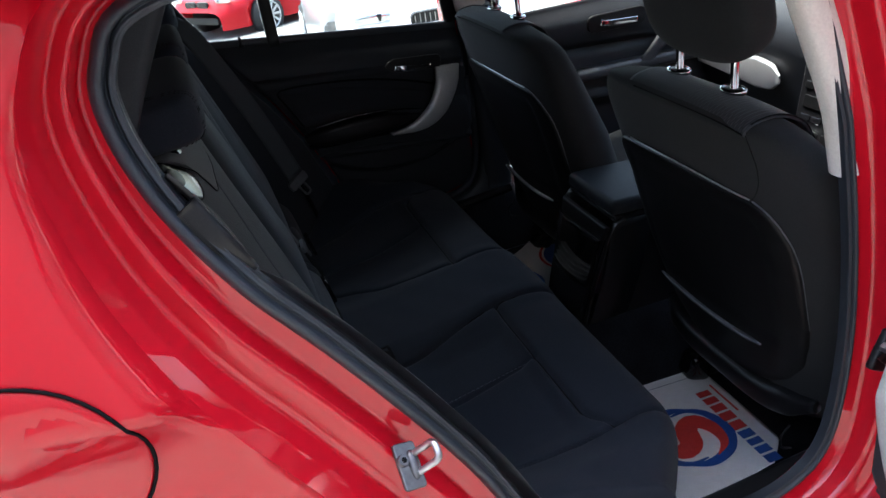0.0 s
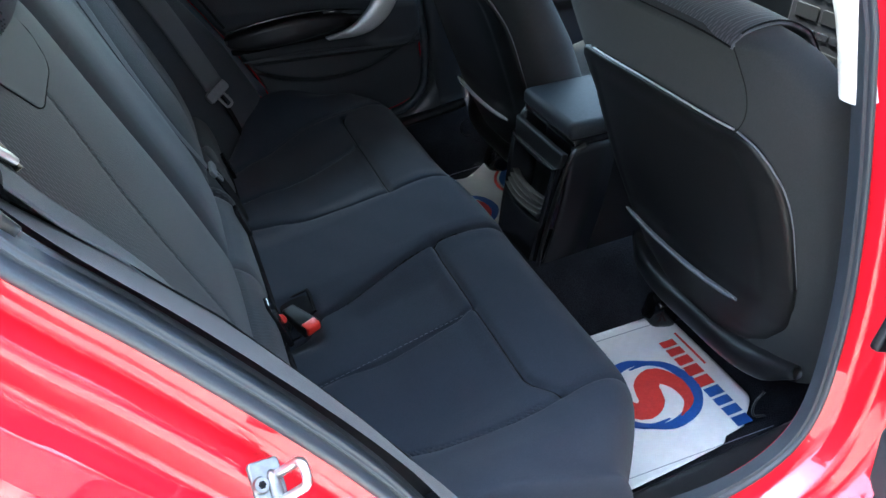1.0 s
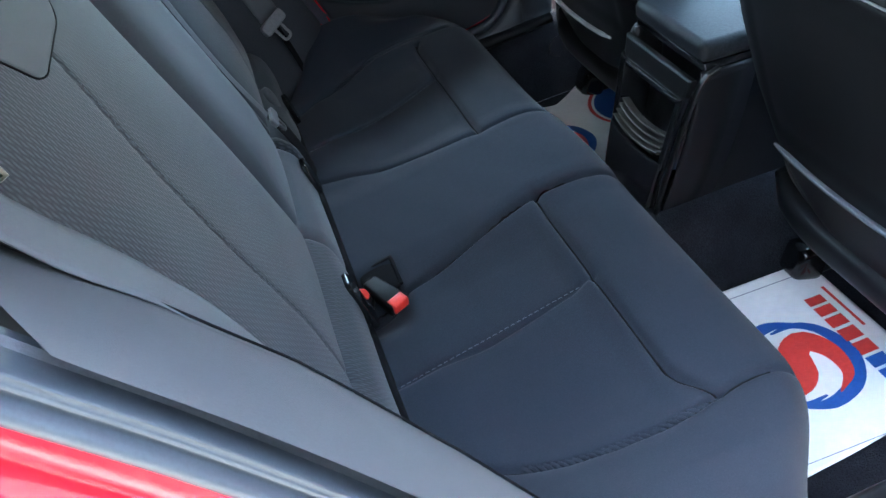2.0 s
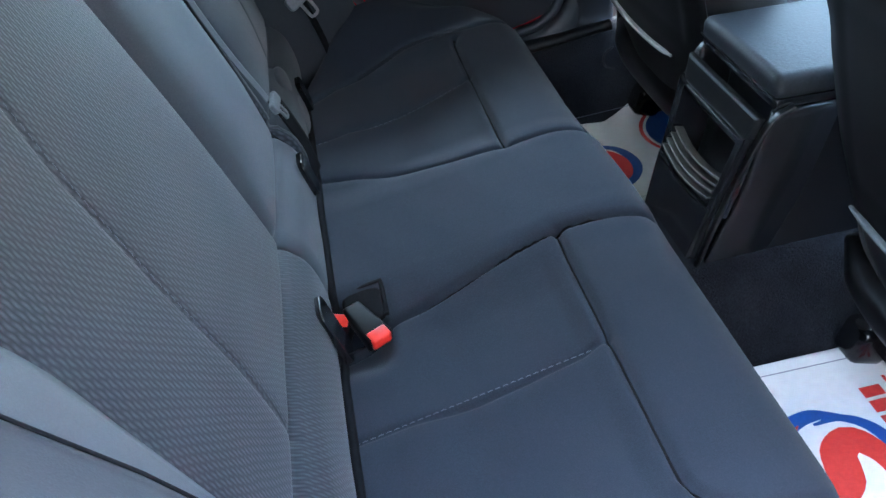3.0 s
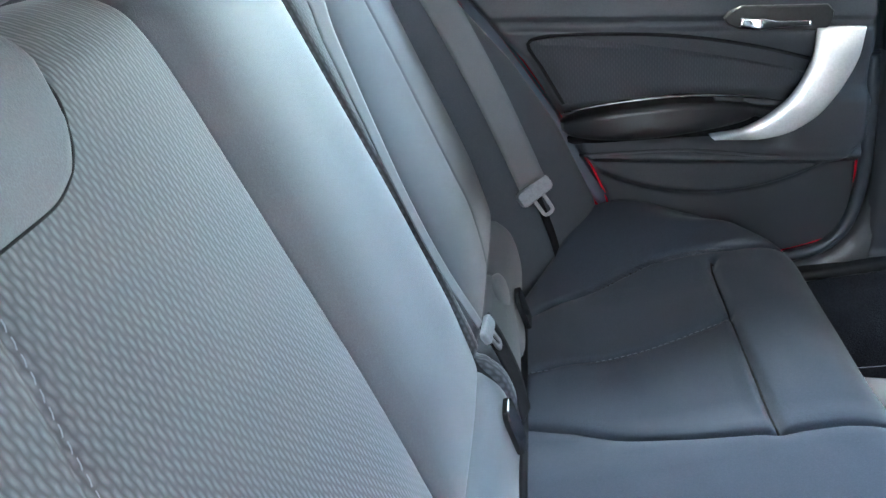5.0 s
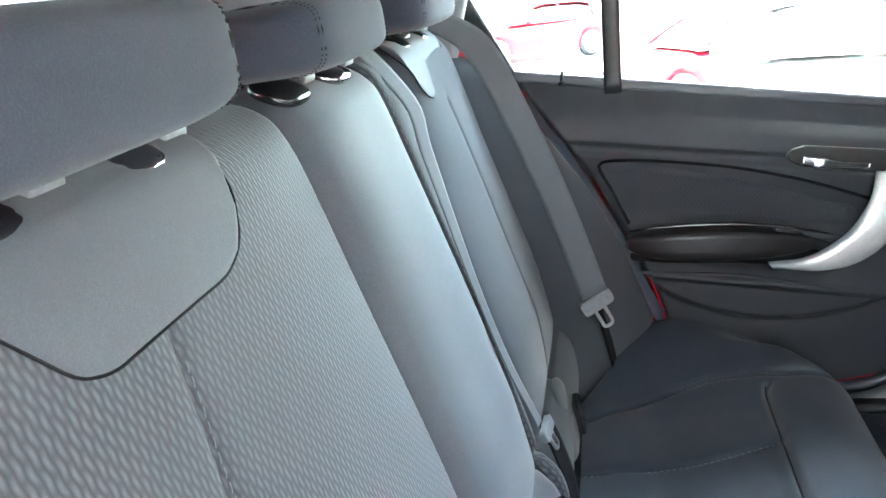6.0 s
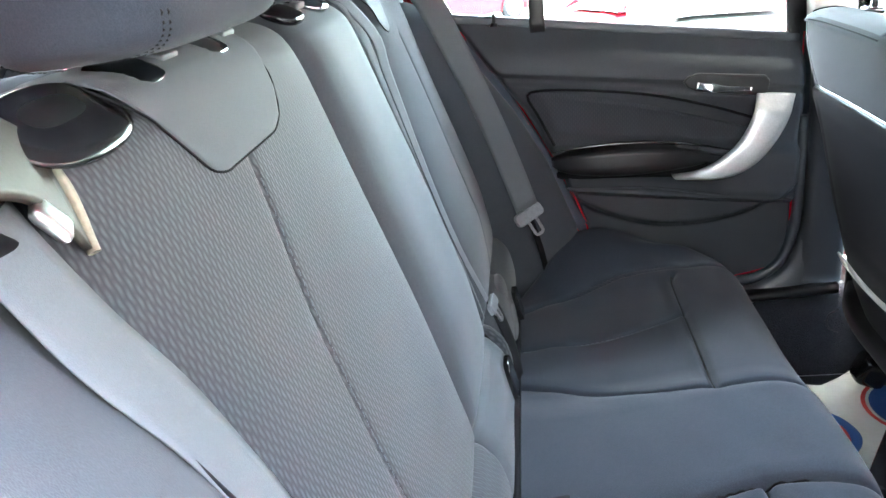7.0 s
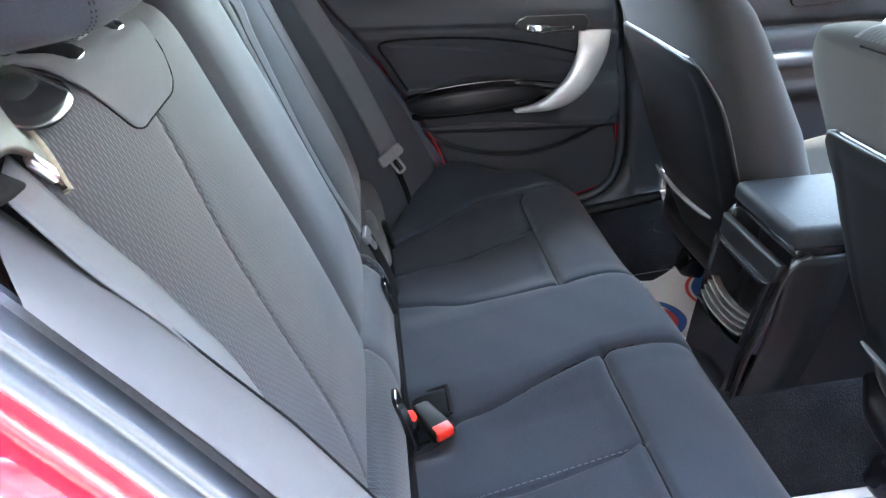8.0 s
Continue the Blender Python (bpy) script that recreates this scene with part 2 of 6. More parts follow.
def grid(name, pts, mat, parent=None, label="", close_u=False, close_v=False, thick=0.0, caps=False):
    """A smooth sheet from an array of points [u, v, 3]; thick turns it into a shell."""
    nu, nv = pts.shape[:2]
    v = pts.reshape(-1, 3)
    faces = []
    for i in range(nu if close_u else nu - 1):
        i2 = (i + 1) % nu
        for j in range(nv if close_v else nv - 1):
            j2 = (j + 1) % nv
            faces.append((i * nv + j, i2 * nv + j, i2 * nv + j2, i * nv + j2))
    if caps and close_v:
        faces.append(tuple(range(nv - 1, -1, -1)))
        faces.append(tuple((nu - 1) * nv + j for j in range(nv)))
    ob = mesh_ob(name, v, faces, mat, parent, label)
    if thick:
        md = ob.modifiers.new("shell", "SOLIDIFY")
        md.thickness, md.offset = abs(thick), -1.0 if thick > 0 else 1.0
    return ob


def part(name, bm, mat, parent=None, label="", flat=False):
    me = bpy.data.meshes.new(name)
    bm.normal_update()
    bm.to_mesh(me)
    bm.free()
    me.materials.append(mat)
    me.polygons.foreach_set("use_smooth", [not flat] * len(me.polygons))
    ob = new(name, me)
    ob.parent = parent
    if label:
        ob["label"] = label
    return ob


def box(name, size, mat, parent=None, label="", at=(0, 0, 0), turn=(0, 0, 0), bevel=0.004, segments=3, taper=None):
    """A rounded box; taper scales its top face."""
    bm = bmesh.new()
    bmesh.ops.create_cube(bm, size=1)
    for v in bm.verts:
        k = taper if (taper and v.co.z > 0) else (1, 1)
        v.co = Vector((v.co.x * size[0] * k[0], v.co.y * size[1] * k[1], v.co.z * size[2]))
    if bevel:
        bmesh.ops.bevel(bm, geom=bm.edges[:], offset=bevel, segments=segments, profile=0.5, affect="EDGES")
    bmesh.ops.transform(bm, matrix=pose(*at, *turn), verts=bm.verts)
    return part(name, bm, mat, parent, label)


def frames_along(path, up=(0, 0, 1)):
    p = np.array(path, float)
    t = np.gradient(p, axis=0)
    t /= np.linalg.norm(t, axis=1)[:, None] + 1e-12
    u = np.array(up, float)
    a = np.cross(t, u)
    a /= np.linalg.norm(a, axis=1)[:, None] + 1e-9
    return p, t, a, np.cross(a, t)


def sweep(name, path, section, mat, parent=None, label="", up=(0, 0, 1), closed=False, scale=None):
    """Sweeps a closed section (list of (a, b) offsets across and up) along a path."""
    p, t, a, b = frames_along(path, up)
    if closed:
        t = np.roll(p, -1, 0) - np.roll(p, 1, 0)
        t /= np.linalg.norm(t, axis=1)[:, None]
        a = np.cross(t, np.array(up, float))
        a /= np.linalg.norm(a, axis=1)[:, None]
        b = np.cross(a, t)
    sec = np.array(section, float)
    k = np.ones(len(p)) if scale is None else np.array(scale)
    pts = p[:, None, :] + (sec[None, :, 0:1] * a[:, None, :] + sec[None, :, 1:2] * b[:, None, :]) * k[:, None, None]
    return grid(name, pts, mat, parent, label, close_u=closed, close_v=True, caps=not closed)


def circle(r, n=10, flat=1.0):
    return [(r * math.cos(2 * math.pi * i / n), flat * r * math.sin(2 * math.pi * i / n)) for i in range(n)]


def rounded(w, h, r, n=4):
    """A rounded rectangle as a list of points."""
    out = []
    for cx, cy, a0 in ((w / 2 - r, h / 2 - r, 0), (-w / 2 + r, h / 2 - r, 90), (-w / 2 + r, -h / 2 + r, 180), (w / 2 - r, -h / 2 + r, 270)):
        for i in range(n + 1):
            a = radians(a0 + 90 * i / n)
            out.append((cx + r * math.cos(a), cy + r * math.sin(a)))
    return out


def slab(name, outline, depth, mat, parent=None, label="", m=None, bevel=0.0):
    """A flat outline in x, y pushed up by depth along z, then posed by m."""
    bm = bmesh.new()
    f = bm.faces.new([bm.verts.new((x, y, 0)) for x, y in outline])
    r = bmesh.ops.extrude_face_region(bm, geom=[f])
    for v in r["geom"]:
        if isinstance(v, bmesh.types.BMVert):
            v.co.z += depth
    bmesh.ops.recalc_face_normals(bm, faces=bm.faces[:])
    if bevel:
        top = [e for e in bm.edges if all(v.co.z > depth * 0.9 for v in e.verts)]
        bmesh.ops.bevel(bm, geom=top, offset=bevel, segments=2, profile=0.5, affect="EDGES")
    if m is not None:
        bmesh.ops.transform(bm, matrix=m, verts=bm.verts)
    return part(name, bm, mat, parent, label, flat=True)


def thing(name, at=(0, 0, 0), label="", category="", group="", kind=""):
    ob = new(name)
    ob.location = at
    return tagged(ob, label, category, group, kind)


def pillow(name, size, mat, parent=None, label="", at=(0, 0, 0), turn=(0, 0, 0), power=3.2, n=28):
    """A rounded cushion block (superellipsoid)."""
    u = np.linspace(-math.pi / 2, math.pi / 2, n)[:, None]
    v = np.linspace(-math.pi, math.pi, 2 * n, endpoint=False)[None, :]
    f = lambda w: np.sign(w) * np.abs(w) ** (2 / power)
    x = f(np.cos(u)) * f(np.cos(v)) * size[0] / 2
    y = f(np.cos(u)) * f(np.sin(v)) * size[1] / 2
    z = f(np.sin(u)) * np.ones_like(v) * size[2] / 2
    m = np.array(pose(*at, *turn))
    pts = np.stack([x, y, z], -1) @ m[:3, :3].T + m[:3, 3]
    return grid(name, pts, mat, parent, label, close_v=True)


# ---------------------------------------------------------------- shared lines of the car
def back_x(z):
    """Front face of the rear backrest at height z."""
    return 0.010 - 0.343 * (z - 0.623)


def jamb_x(z):
    """Rear edge of the door openings at height z."""
    return np.interp(z, [0.45, 0.596, 0.733, 0.842, 0.947, 1.009, 1.10], [0.20, 0.171, 0.117, 0.055, -0.024, -0.073, -0.135])


OPENING = [(-0.13, 1.335), (-0.185, 1.285), (-0.190, 1.225), (-0.165, 1.145), (-0.115, 1.055), (-0.045, 0.955),
           (0.035, 0.83), (0.095, 0.725), (0.15, 0.61), (0.22, 0.52), (0.34, 0.475), (0.48, 0.47), (0.580, 0.495),
           (0.632, 0.56), (0.650, 0.70), (0.644, 0.85), (0.624, 1.0), (0.597, 1.15), (0.565, 1.28), (0.51, 1.345),
           (0.35, 1.365), (0.1, 1.36)]
RING = closed_spline(OPENING, 260)


def side_y(z):
    """Half width of the body at the door seals."""
    return 0.72 - 0.16 * np.maximum(0, z - 1.05)


def skin_y(z, x=0.0):
    """Half width of the outer skin, with a sharp waist crease that rises to the rear."""
    zc = 1.03 - 0.10 * (x + 0.2)
    up, down = np.maximum(0, z - zc), np.maximum(0, zc - z)
    return 0.875 - 0.16 * up - 0.35 * up**2 - 0.05 * (1 - np.exp(-down / 0.05)) + 0.02 * smooth(0.15, 0.5, down)


SHIFT = 0.092


def rear_stand(p):
    """How far a point of the opening belongs to its rear edge."""
    return 1 - smooth(0.12, 0.42, p[:, 0])


def seal_edge(z):
    """Rear edge of the near opening at the seal, at height z."""
    keep = (RING[:, 0] < 0.36) & (RING[:, 1] > 0.47) & (RING[:, 1] < 1.2)
    p = RING[keep]
    k = rear_stand(p) * SHIFT
    x, h = p[:, 0] + k * (-0.111 - p[:, 0]), p[:, 1] + k * (1.434 - p[:, 1])
    o = np.argsort(h)
    return np.interp(z, h[o], x[o])


def opening_sheet(name, section, mat, parent, label="", side=-1, scale=True, tuck=0.0, **kw):
    """A sheet swept round a door opening; section: (outward, sideways) offsets."""
    p = RING
    t = np.roll(p, -1, 0) - np.roll(p, 1, 0)
    t /= np.linalg.norm(t, axis=1)[:, None]
    n = np.stack([t[:, 1], -t[:, 0]], 1)
    w = np.interp(p[:, 1], [0.45, 0.8, 1.0, 1.2, 1.36], [0.9, 1.05, 0.95, 0.62, 0.55]) if scale else np.ones(len(p))
    front = smooth(0.35, 0.6, p[:, 0])
    w = w * (1 - front) + front * 0.8 if scale else w
    w = w * (1 - tuck * smooth(0.30, 0.55, p[:, 0]))
    d, s = np.array([q[0] for q in section]), np.array([q[1] for q in section])
    x = p[:, None, 0] + n[:, None, 0] * d[None] * w[:, None]
    z = p[:, None, 1] + n[:, None, 1] * d[None] * w[:, None]
    y = side_y(p[:, 1])[:, None] + s[None] * (1 - tuck * smooth(0.30, 0.55, p[:, 0]))[:, None]
    if side < 0:
        # the rear edge of the near opening stands further out; the outer edge of the jamb stays
        k = rear_stand(p)[:, None] * np.clip(1 - np.maximum(d, 0) / 0.095, 0, 1)[None]
        x, z, y = x + k * SHIFT * (-0.111 - p[:, None, 0]), z + k * SHIFT * (1.434 - p[:, None, 1]), y + k * 0.07
    y = side * y
    return grid(name, np.stack([x, y * np.ones_like(x), z], -1), mat, parent, label, close_u=True, **kw)


# ---------------------------------------------------------------- ground and distance
def ground_z(y):
    """The yard is level round the car and falls away on its far side."""
    return np.interp(y, [1.2, 1.8, 4.5, 13.0, 14.5], [0.0, -0.04, -0.45, -1.17, -1.2])


def ground():
    m = varied("pale worn tarmac", (0.13, 0.127, 0.12), (0.24, 0.232, 0.22), (0.8, 0.95), 45, 0.6, blot=0.6, dist=0.01)
    r = np.concatenate([np.linspace(0, 24, 60), np.geomspace(26, 900, 30)])
    a = np.linspace(0, 2 * math.pi, 96, endpoint=False)
    X, Y = r[:, None] * np.cos(a), r[:, None] * np.sin(a)
    pts = np.stack([X, Y, ground_z(Y) + 0.012 * np.sin(r[:, None] * 0.8) * np.cos(3 * a) * (r[:, None] > 4)], -1)
    return tagged(grid("ground", pts, m, close_v=True), "pale worn tarmac car park falling away to one side", "ground", kind="structure")


ground()


def blocking_wall():
    """An added, unseen wall that closes the yard and blocks low sky light."""
    m = varied("grey of the added wall", (0.14, 0.14, 0.143), (0.20, 0.20, 0.204), (0.8, 0.95), 14, 0.3, blot=0.5, dist=0.01)
    wall = box("unseen_wall", (60, 0.3, 5.5), m, None, "", (1, -4.2, 2.75), (0, 0, 0), 0.02)
    tagged(wall, "unseen grey wall added to block low sky light", "wall", kind="structure")
    cap = box("unseen_coping", (60.2, 0.42, 0.12), m, wall, "", (1, -4.2, 5.56), (0, 0, 0), 0.02)


blocking_wall()

# ---------------------------------------------------------------- the car's body
car = thing("car", (0, 0, 0), "bright red hatchback with its rear door standing open", "car")

JAMB = [(0.0, -0.020), (0.002, -0.006), (0.016, 0.004), (0.026, 0.018), (0.031, 0.038), (0.048, 0.044), (0.058, 0.052),
        (0.064, 0.072), (0.080, 0.082), (0.090, 0.096), (0.095, 0.118)]


def creased(pts, r=0.0050):
    """A polyline with small rounded corners."""
    p = [np.array(q, float) for q in pts]
    out = [p[0]]
    for a, b, c in zip(p[:-2], p[1:-1], p[2:]):
        u, v = (a - b) / np.linalg.norm(a - b), (c - b) / np.linalg.norm(c - b)
        out += [b + u * r * 1.6, b + u * r * 0.6 + v * r * 0.1, b + v * r * 0.6 + u * r * 0.1, b + v * r * 1.6]
    return [tuple(q) for q in out + [p[-1]]]


JAMB_STEPS = [(0.0, -0.020), (0.003, -0.002), (0.030, 0.010), (0.041, 0.042), (0.070, 0.054), (0.080, 0.086), (0.095, 0.118)]
opening_sheet("door_jamb", creased(JAMB_STEPS), RED, car, "stepped red painted door jamb")


def outer_skin(name, keep, reach, side=-1):
    """Painted skin from the outer edge of the jamb to the line x = reach."""
    p = RING
    t = np.roll(p, -1, 0) - np.roll(p, 1, 0)
    t /= np.linalg.norm(t, axis=1)[:, None]
    n = np.stack([t[:, 1], -t[:, 0]], 1)
    w = np.interp(p[:, 1], [0.45, 0.8, 1.0, 1.2, 1.36], [0.9, 1.05, 0.95, 0.62, 0.55])
    front = smooth(0.35, 0.6, p[:, 0])
    w = w * (1 - front) + front * 0.8
    e = p + n * 0.095 * w[:, None]
    ey = side_y(p[:, 1]) + 0.118
    idx = [i for i in range(len(p)) if keep(*p[i])]
    if max(np.diff(idx)) > 1:
        cut = int(np.argmax(np.diff(idx))) + 1
        idx = idx[cut:] + idx[:cut]
    f = np.concatenate([[0, 0.004, 0.012, 0.025], np.linspace(0.05, 1, 40)])
    ends = np.array([reach(q) if callable(reach) else reach for q in e[idx, 1]])[:, None]
    x = e[idx, 0][:, None] * (1 - f) + ends * f
    z = e[idx, 1][:, None] * np.ones_like(f)
    z = z - np.maximum(0, z - 1.02) * smooth(-0.55, -1.10, x)
    out = skin_y(z, x)
    y = ey[idx][:, None] + (out - ey[idx][:, None]) * np.minimum(1, f / 0.025) ** 0.5
    return grid(name, np.stack([x, side * y, z], -1), RED, car)


outer_skin("quarter_panel", lambda x, z: x < 0.22 and z > 0.5 and not (x > -0.1 and z > 1.25), -1.15)
outer_skin("front_door_skin", lambda x, z: x > 0.57 and 0.5 < z < 1.34, lambda z: 1.75 - 1.0 * float(smooth(0.96, 1.0, z)) - 0.10 * max(0.0, z - 1.0))
outer_skin("far_quarter_panel", lambda x, z: x < 0.22 and z > 0.5 and not (x > -0.1 and z > 1.25), -1.15, 1)


def body_ends():
    """Nose, tail, sills and wheels of the car."""
    a = np.linspace(0, math.pi, 33)

    def loft(name, stations, label):
        xs, tops, widths = (np.array(q) for q in zip(*stations))
        rows = []
        for x in np.linspace(xs[0], xs[-1], 30):
            o = np.argsort(xs)
            b, w = np.interp(x, xs[o], tops[o]), np.interp(x, xs[o], widths[o])
            y = w * np.sign(np.cos(a)) * np.abs(np.cos(a)) ** 0.3
            rows.append(np.stack([np.full_like(a, x), y, 0.21 + (b - 0.21) * np.sin(a) ** 0.35], -1))
        shape = grid(name, np.array(rows), RED, car, label)
        mesh_ob(name + "_end", rows[-1], [tuple(range(len(a)))], RED, shape)

    loft("bonnet", [(1.77, 0.975, 0.87), (2.1, 0.94, 0.87), (2.6, 0.84, 0.83), (2.85, 0.72, 0.74), (2.95, 0.55, 0.62)], "red bonnet and front wings")
    loft("tail", [(-1.14, 1.03, 0.87), (-1.28, 0.99, 0.84), (-1.38, 0.86, 0.78), (-1.44, 0.60, 0.70)], "red tailgate and bumper")
    for s in (-1, 1):
        X, F = np.meshgrid(np.linspace(-1.15, 1.77, 40), np.linspace(0, 1, 12), indexing="ij")
        Y = 0.735 + 0.095 * np.sin(F * 1.9) ** 0.6 + 0.008 * F
        grid("sill_panel", np.stack([X, s * Y, 0.19 + 0.20 * F], -1), RED, car, "red outer sill panel", thick=0.004)
        outer = spline([(1.66, s * 0.735, 0.99), (1.34, s * 0.695, 1.23), (1.07, s * 0.665, 1.395)], 20)
        sweep("windscreen_pillar", outer, rounded(0.06, 0.03, 0.01), RED, car, "red windscreen pillar", up=(0, s, 0))
        for cx in (-0.62, 2.10):
            bm = bmesh.new()
            bmesh.ops.create_cone(bm, cap_ends=True, segments=40, radius1=0.312, radius2=0.312, depth=0.20)
            bmesh.ops.transform(bm, matrix=pose(cx, s * 0.785, 0.313, 90, 0, 0), verts=bm.verts)
            w = part("wheel", bm, TYRE, car, "black tyre")
            hub = np.array([(cx + 0.20 * math.cos(q), s * 0.886, 0.313 + 0.20 * math.sin(q)) for q in np.linspace(0, 2 * math.pi, 36, endpoint=False)])
            sweep("rim_edge", hub, circle(0.016, 8), SILVER, w, "silver rim edge", up=(0, 1, 0), closed=True)
            for i in range(5):
                q = 2 * math.pi * i / 5
                spoke = np.array([(cx + r * math.cos(q), s * 0.888, 0.313 + r * math.sin(q)) for r in np.linspace(0.02, 0.20, 5)])
                sweep("spoke", spoke, rounded(0.05, 0.014, 0.005), SILVER, w, "", up=(0, s, 0))
            arch = np.array([(cx + 0.345 * math.cos(q), s * 0.868, 0.313 + 0.345 * math.sin(q)) for q in np.linspace(0, math.pi, 24)])
            sweep("wheel_arch", arch, rounded(0.05, 0.03, 0.008), HARD, car, "black wheel arch lip", up=(0, s, 0))


body_ends()


def fuel_flap():
    a = np.linspace(0, 2 * math.pi, 48, endpoint=False)
    cx, cz, r = -0.340, 0.990, 0.110
    shell = []
    for k, lift in ((0.0, 0.002), (0.5, 0.002), (0.9, 0.002), (0.965, 0.0018), (0.985, 0.0005), (0.99, -0.006)):
        x, z = cx + r * k * np.cos(a), cz + r * k * np.sin(a)
        shell.append(np.stack([x, -(skin_y(z, x) + lift), z], -1))
    grid("fuel_flap", np.array(shell), RED, car, "round red fuel filler flap", close_v=True)
    rim = np.stack([cx + r * np.cos(a), -(skin_y(cz + r * np.sin(a), cx + r * np.cos(a)) + 0.0012), cz + r * np.sin(a)], -1)
    sweep("flap_gap", rim, circle(0.0018, 6), SEAM_SHADE, car, "dark shut line round the flap", up=(0, 1, 0), closed=True)


fuel_flap()


def seal(side, mat, label):
    sec = [(-0.009, -0.030), (-0.012, -0.010), (-0.012, 0.001), (-0.010, 0.000), (-0.007, 0.003), (-0.004, -0.001), (-0.001, 0.008),
           (0.004, 0.012), (0.008, 0.009), (0.010, 0.001), (0.006, -0.008), (0.000, -0.014)]
    opening_sheet("door_seal", spline(sec, 44), mat, car, label, side, scale=False, tuck=0.45)
    lip = [(-0.026, -0.040), (-0.020, -0.024), (-0.013, -0.016), (-0.011, -0.024), (-0.018, -0.044)]
    tip = 0.50
    opening_sheet("seal_lip", spline([(a * tip, b * tip) for a, b in lip], 10), VINYL, car, "", side, scale=False, tuck=0.6)


seal(-1, RUBBER, "grey-blue weathered rubber door seal")
opening_sheet("far_jamb", spline([(-0.031, -0.004), (-0.018, 0.012)] + JAMB[2:], 40), RED, car, "red painted jamb behind the closed door", 1)
opening_sheet("far_seal", spline([(-0.034, -0.020), (-0.020, -0.010), (-0.010, 0.004), (-0.004, 0.016), (-0.018, 0.021), (-0.036, 0.002)], 14), RUBBER, car, "black rubber seal of the closed door", 1, scale=False)


def quarter_trim(side, mat, label):
    """Lining between the upper rear corner of a door opening and the seat."""
    p = RING[(RING[:, 0] < (-0.12 if side < 0 else 0.03)) & (RING[:, 1] > (1.08 if side < 0 else 0.99)) & (RING[:, 1] < 1.33)]
    k = rear_stand(p) * (SHIFT if side < 0 else 0)
    x, z = p[:, 0] + k * (-0.111 - p[:, 0]), p[:, 1] + k * (1.434 - p[:, 1])
    y = side_y(p[:, 1]) + (0.07 if side < 0 else -0.012)
    steps = ((0.006, -0.03), (0.002, 0.06), (-0.010, 0.11), (-0.04, 0.14), (-0.08, 0.15)) if side < 0 else ((-0.075, 0.0), (-0.085, 0.3), (-0.11, 0.6), (-0.14, 0.85), (-0.20, 1.0))
    rows = [np.stack([x + a, side * (y + (0.600 - y) * f), z], -1) for a, f in steps]
    grid("quarter_trim", np.array(rows), mat, car, label)


# one trim on both sides: near copy toned for shade, far copy for light
quarter_trim(-1, TRIM, "moulded quarter trim in a darker, shaded tone")
quarter_trim(1, PILLAR, "moulded quarter trim in a lighter, lit tone")


STRIKER = Matrix(((0.905, -0.004, 0.425, -0.0072), (0.283, 0.752, -0.596, -0.8139), (-0.317, 0.660, 0.681, 0.8465), (0, 0, 0, 1)))


def striker():
    """Door striker: a shaped plate with its screw and a square-cornered loop standing off it."""
    m = STRIKER
    base = slab("striker_plate", rounded(0.027, 0.050, 0.004), 0.004, ZINC, car, "zinc-plated striker plate", m, bevel=0.0015)
    foot, leg, wide = np.array((0.006, 0.0, 0.002)), np.array((0.012, 0.004, 0.032)), np.array((0.0, 0.010, 0.0))
    loop = [foot - wide, foot + leg * 0.85 - wide, foot + leg * 0.96 - wide * 0.8, foot + leg - wide * 0.5,
            foot + leg + wide * 0.5, foot + leg * 0.96 + wide * 0.8, foot + leg * 0.85 + wide, foot + wide]
    dense = [tuple(np.array(loop[i]) * (1 - f) + np.array(loop[i + 1]) * f) for i in range(7) for f in (0, 0.25, 0.5, 0.75)] + [loop[-1]]
    sweep("striker_loop", np.array([tuple(m @ Vector(q)) for q in dense]), circle(0.0040, 10), STEEL, base, up=tuple(m.to_3x3() @ Vector((1, 0, 0))))
    pillow("striker_boss", (0.011, 0.032, 0.010), ZINC, base, "raised rib beside the loop", tuple(m @ Vector((0.004, 0, 0.004))), tuple(math.degrees(q) for q in m.to_euler()), 2.6, 14)
    bm = bmesh.new()
    bmesh.ops.create_cone(bm, cap_ends=True, segments=20, radius1=0.0072, radius2=0.0058, depth=0.004)
    bmesh.ops.transform(bm, matrix=m @ Matrix.Translation((-0.007, 0.006, 0.0055)), verts=bm.verts)
    part("striker_bolt", bm, ZINC, base, flat=True)
    for turn in (0, 60, 120):
        box("bolt_socket", (0.006, 0.0022, 0.0010), SEAM_SHADE, base, "", tuple(m @ Vector((-0.007, 0.006, 0.0078))), tuple(math.degrees(q) for q in (m @ pose(0, 0, 0, 0, 0, turn)).to_euler()), 0.0002, 1)


striker()


def door_hinge():
    """Check strap and hinge between the centre pillar and the open door."""
    box("hinge_plate", (0.030, 0.012, 0.055), HARD, car, "dark check strap bracket", (0.600, -0.826, 0.785), (0, 30, 8), 0.004)
    arm = spline([(0.592, -0.832, 0.792), (0.618, -0.838, 0.765), (0.645, -0.855, 0.735), (0.665, -0.90, 0.715)], 16)
    sweep("check_strap", arm, rounded(0.010, 0.026, 0.004), HARD, car, "dark steel check strap")
    for q, qx in ((0.798, 0.591), (0.775, 0.606)):
        bm = bmesh.new()
        bmesh.ops.create_cone(bm, cap_ends=True, segments=6, radius1=0.007, radius2=0.0062, depth=0.008)
        bmesh.ops.transform(bm, matrix=pose(qx, -0.838, q, 90, 0, 0), verts=bm.verts)
        part("hinge_bolt", bm, STEEL, car, "", flat=True)


door_hinge()


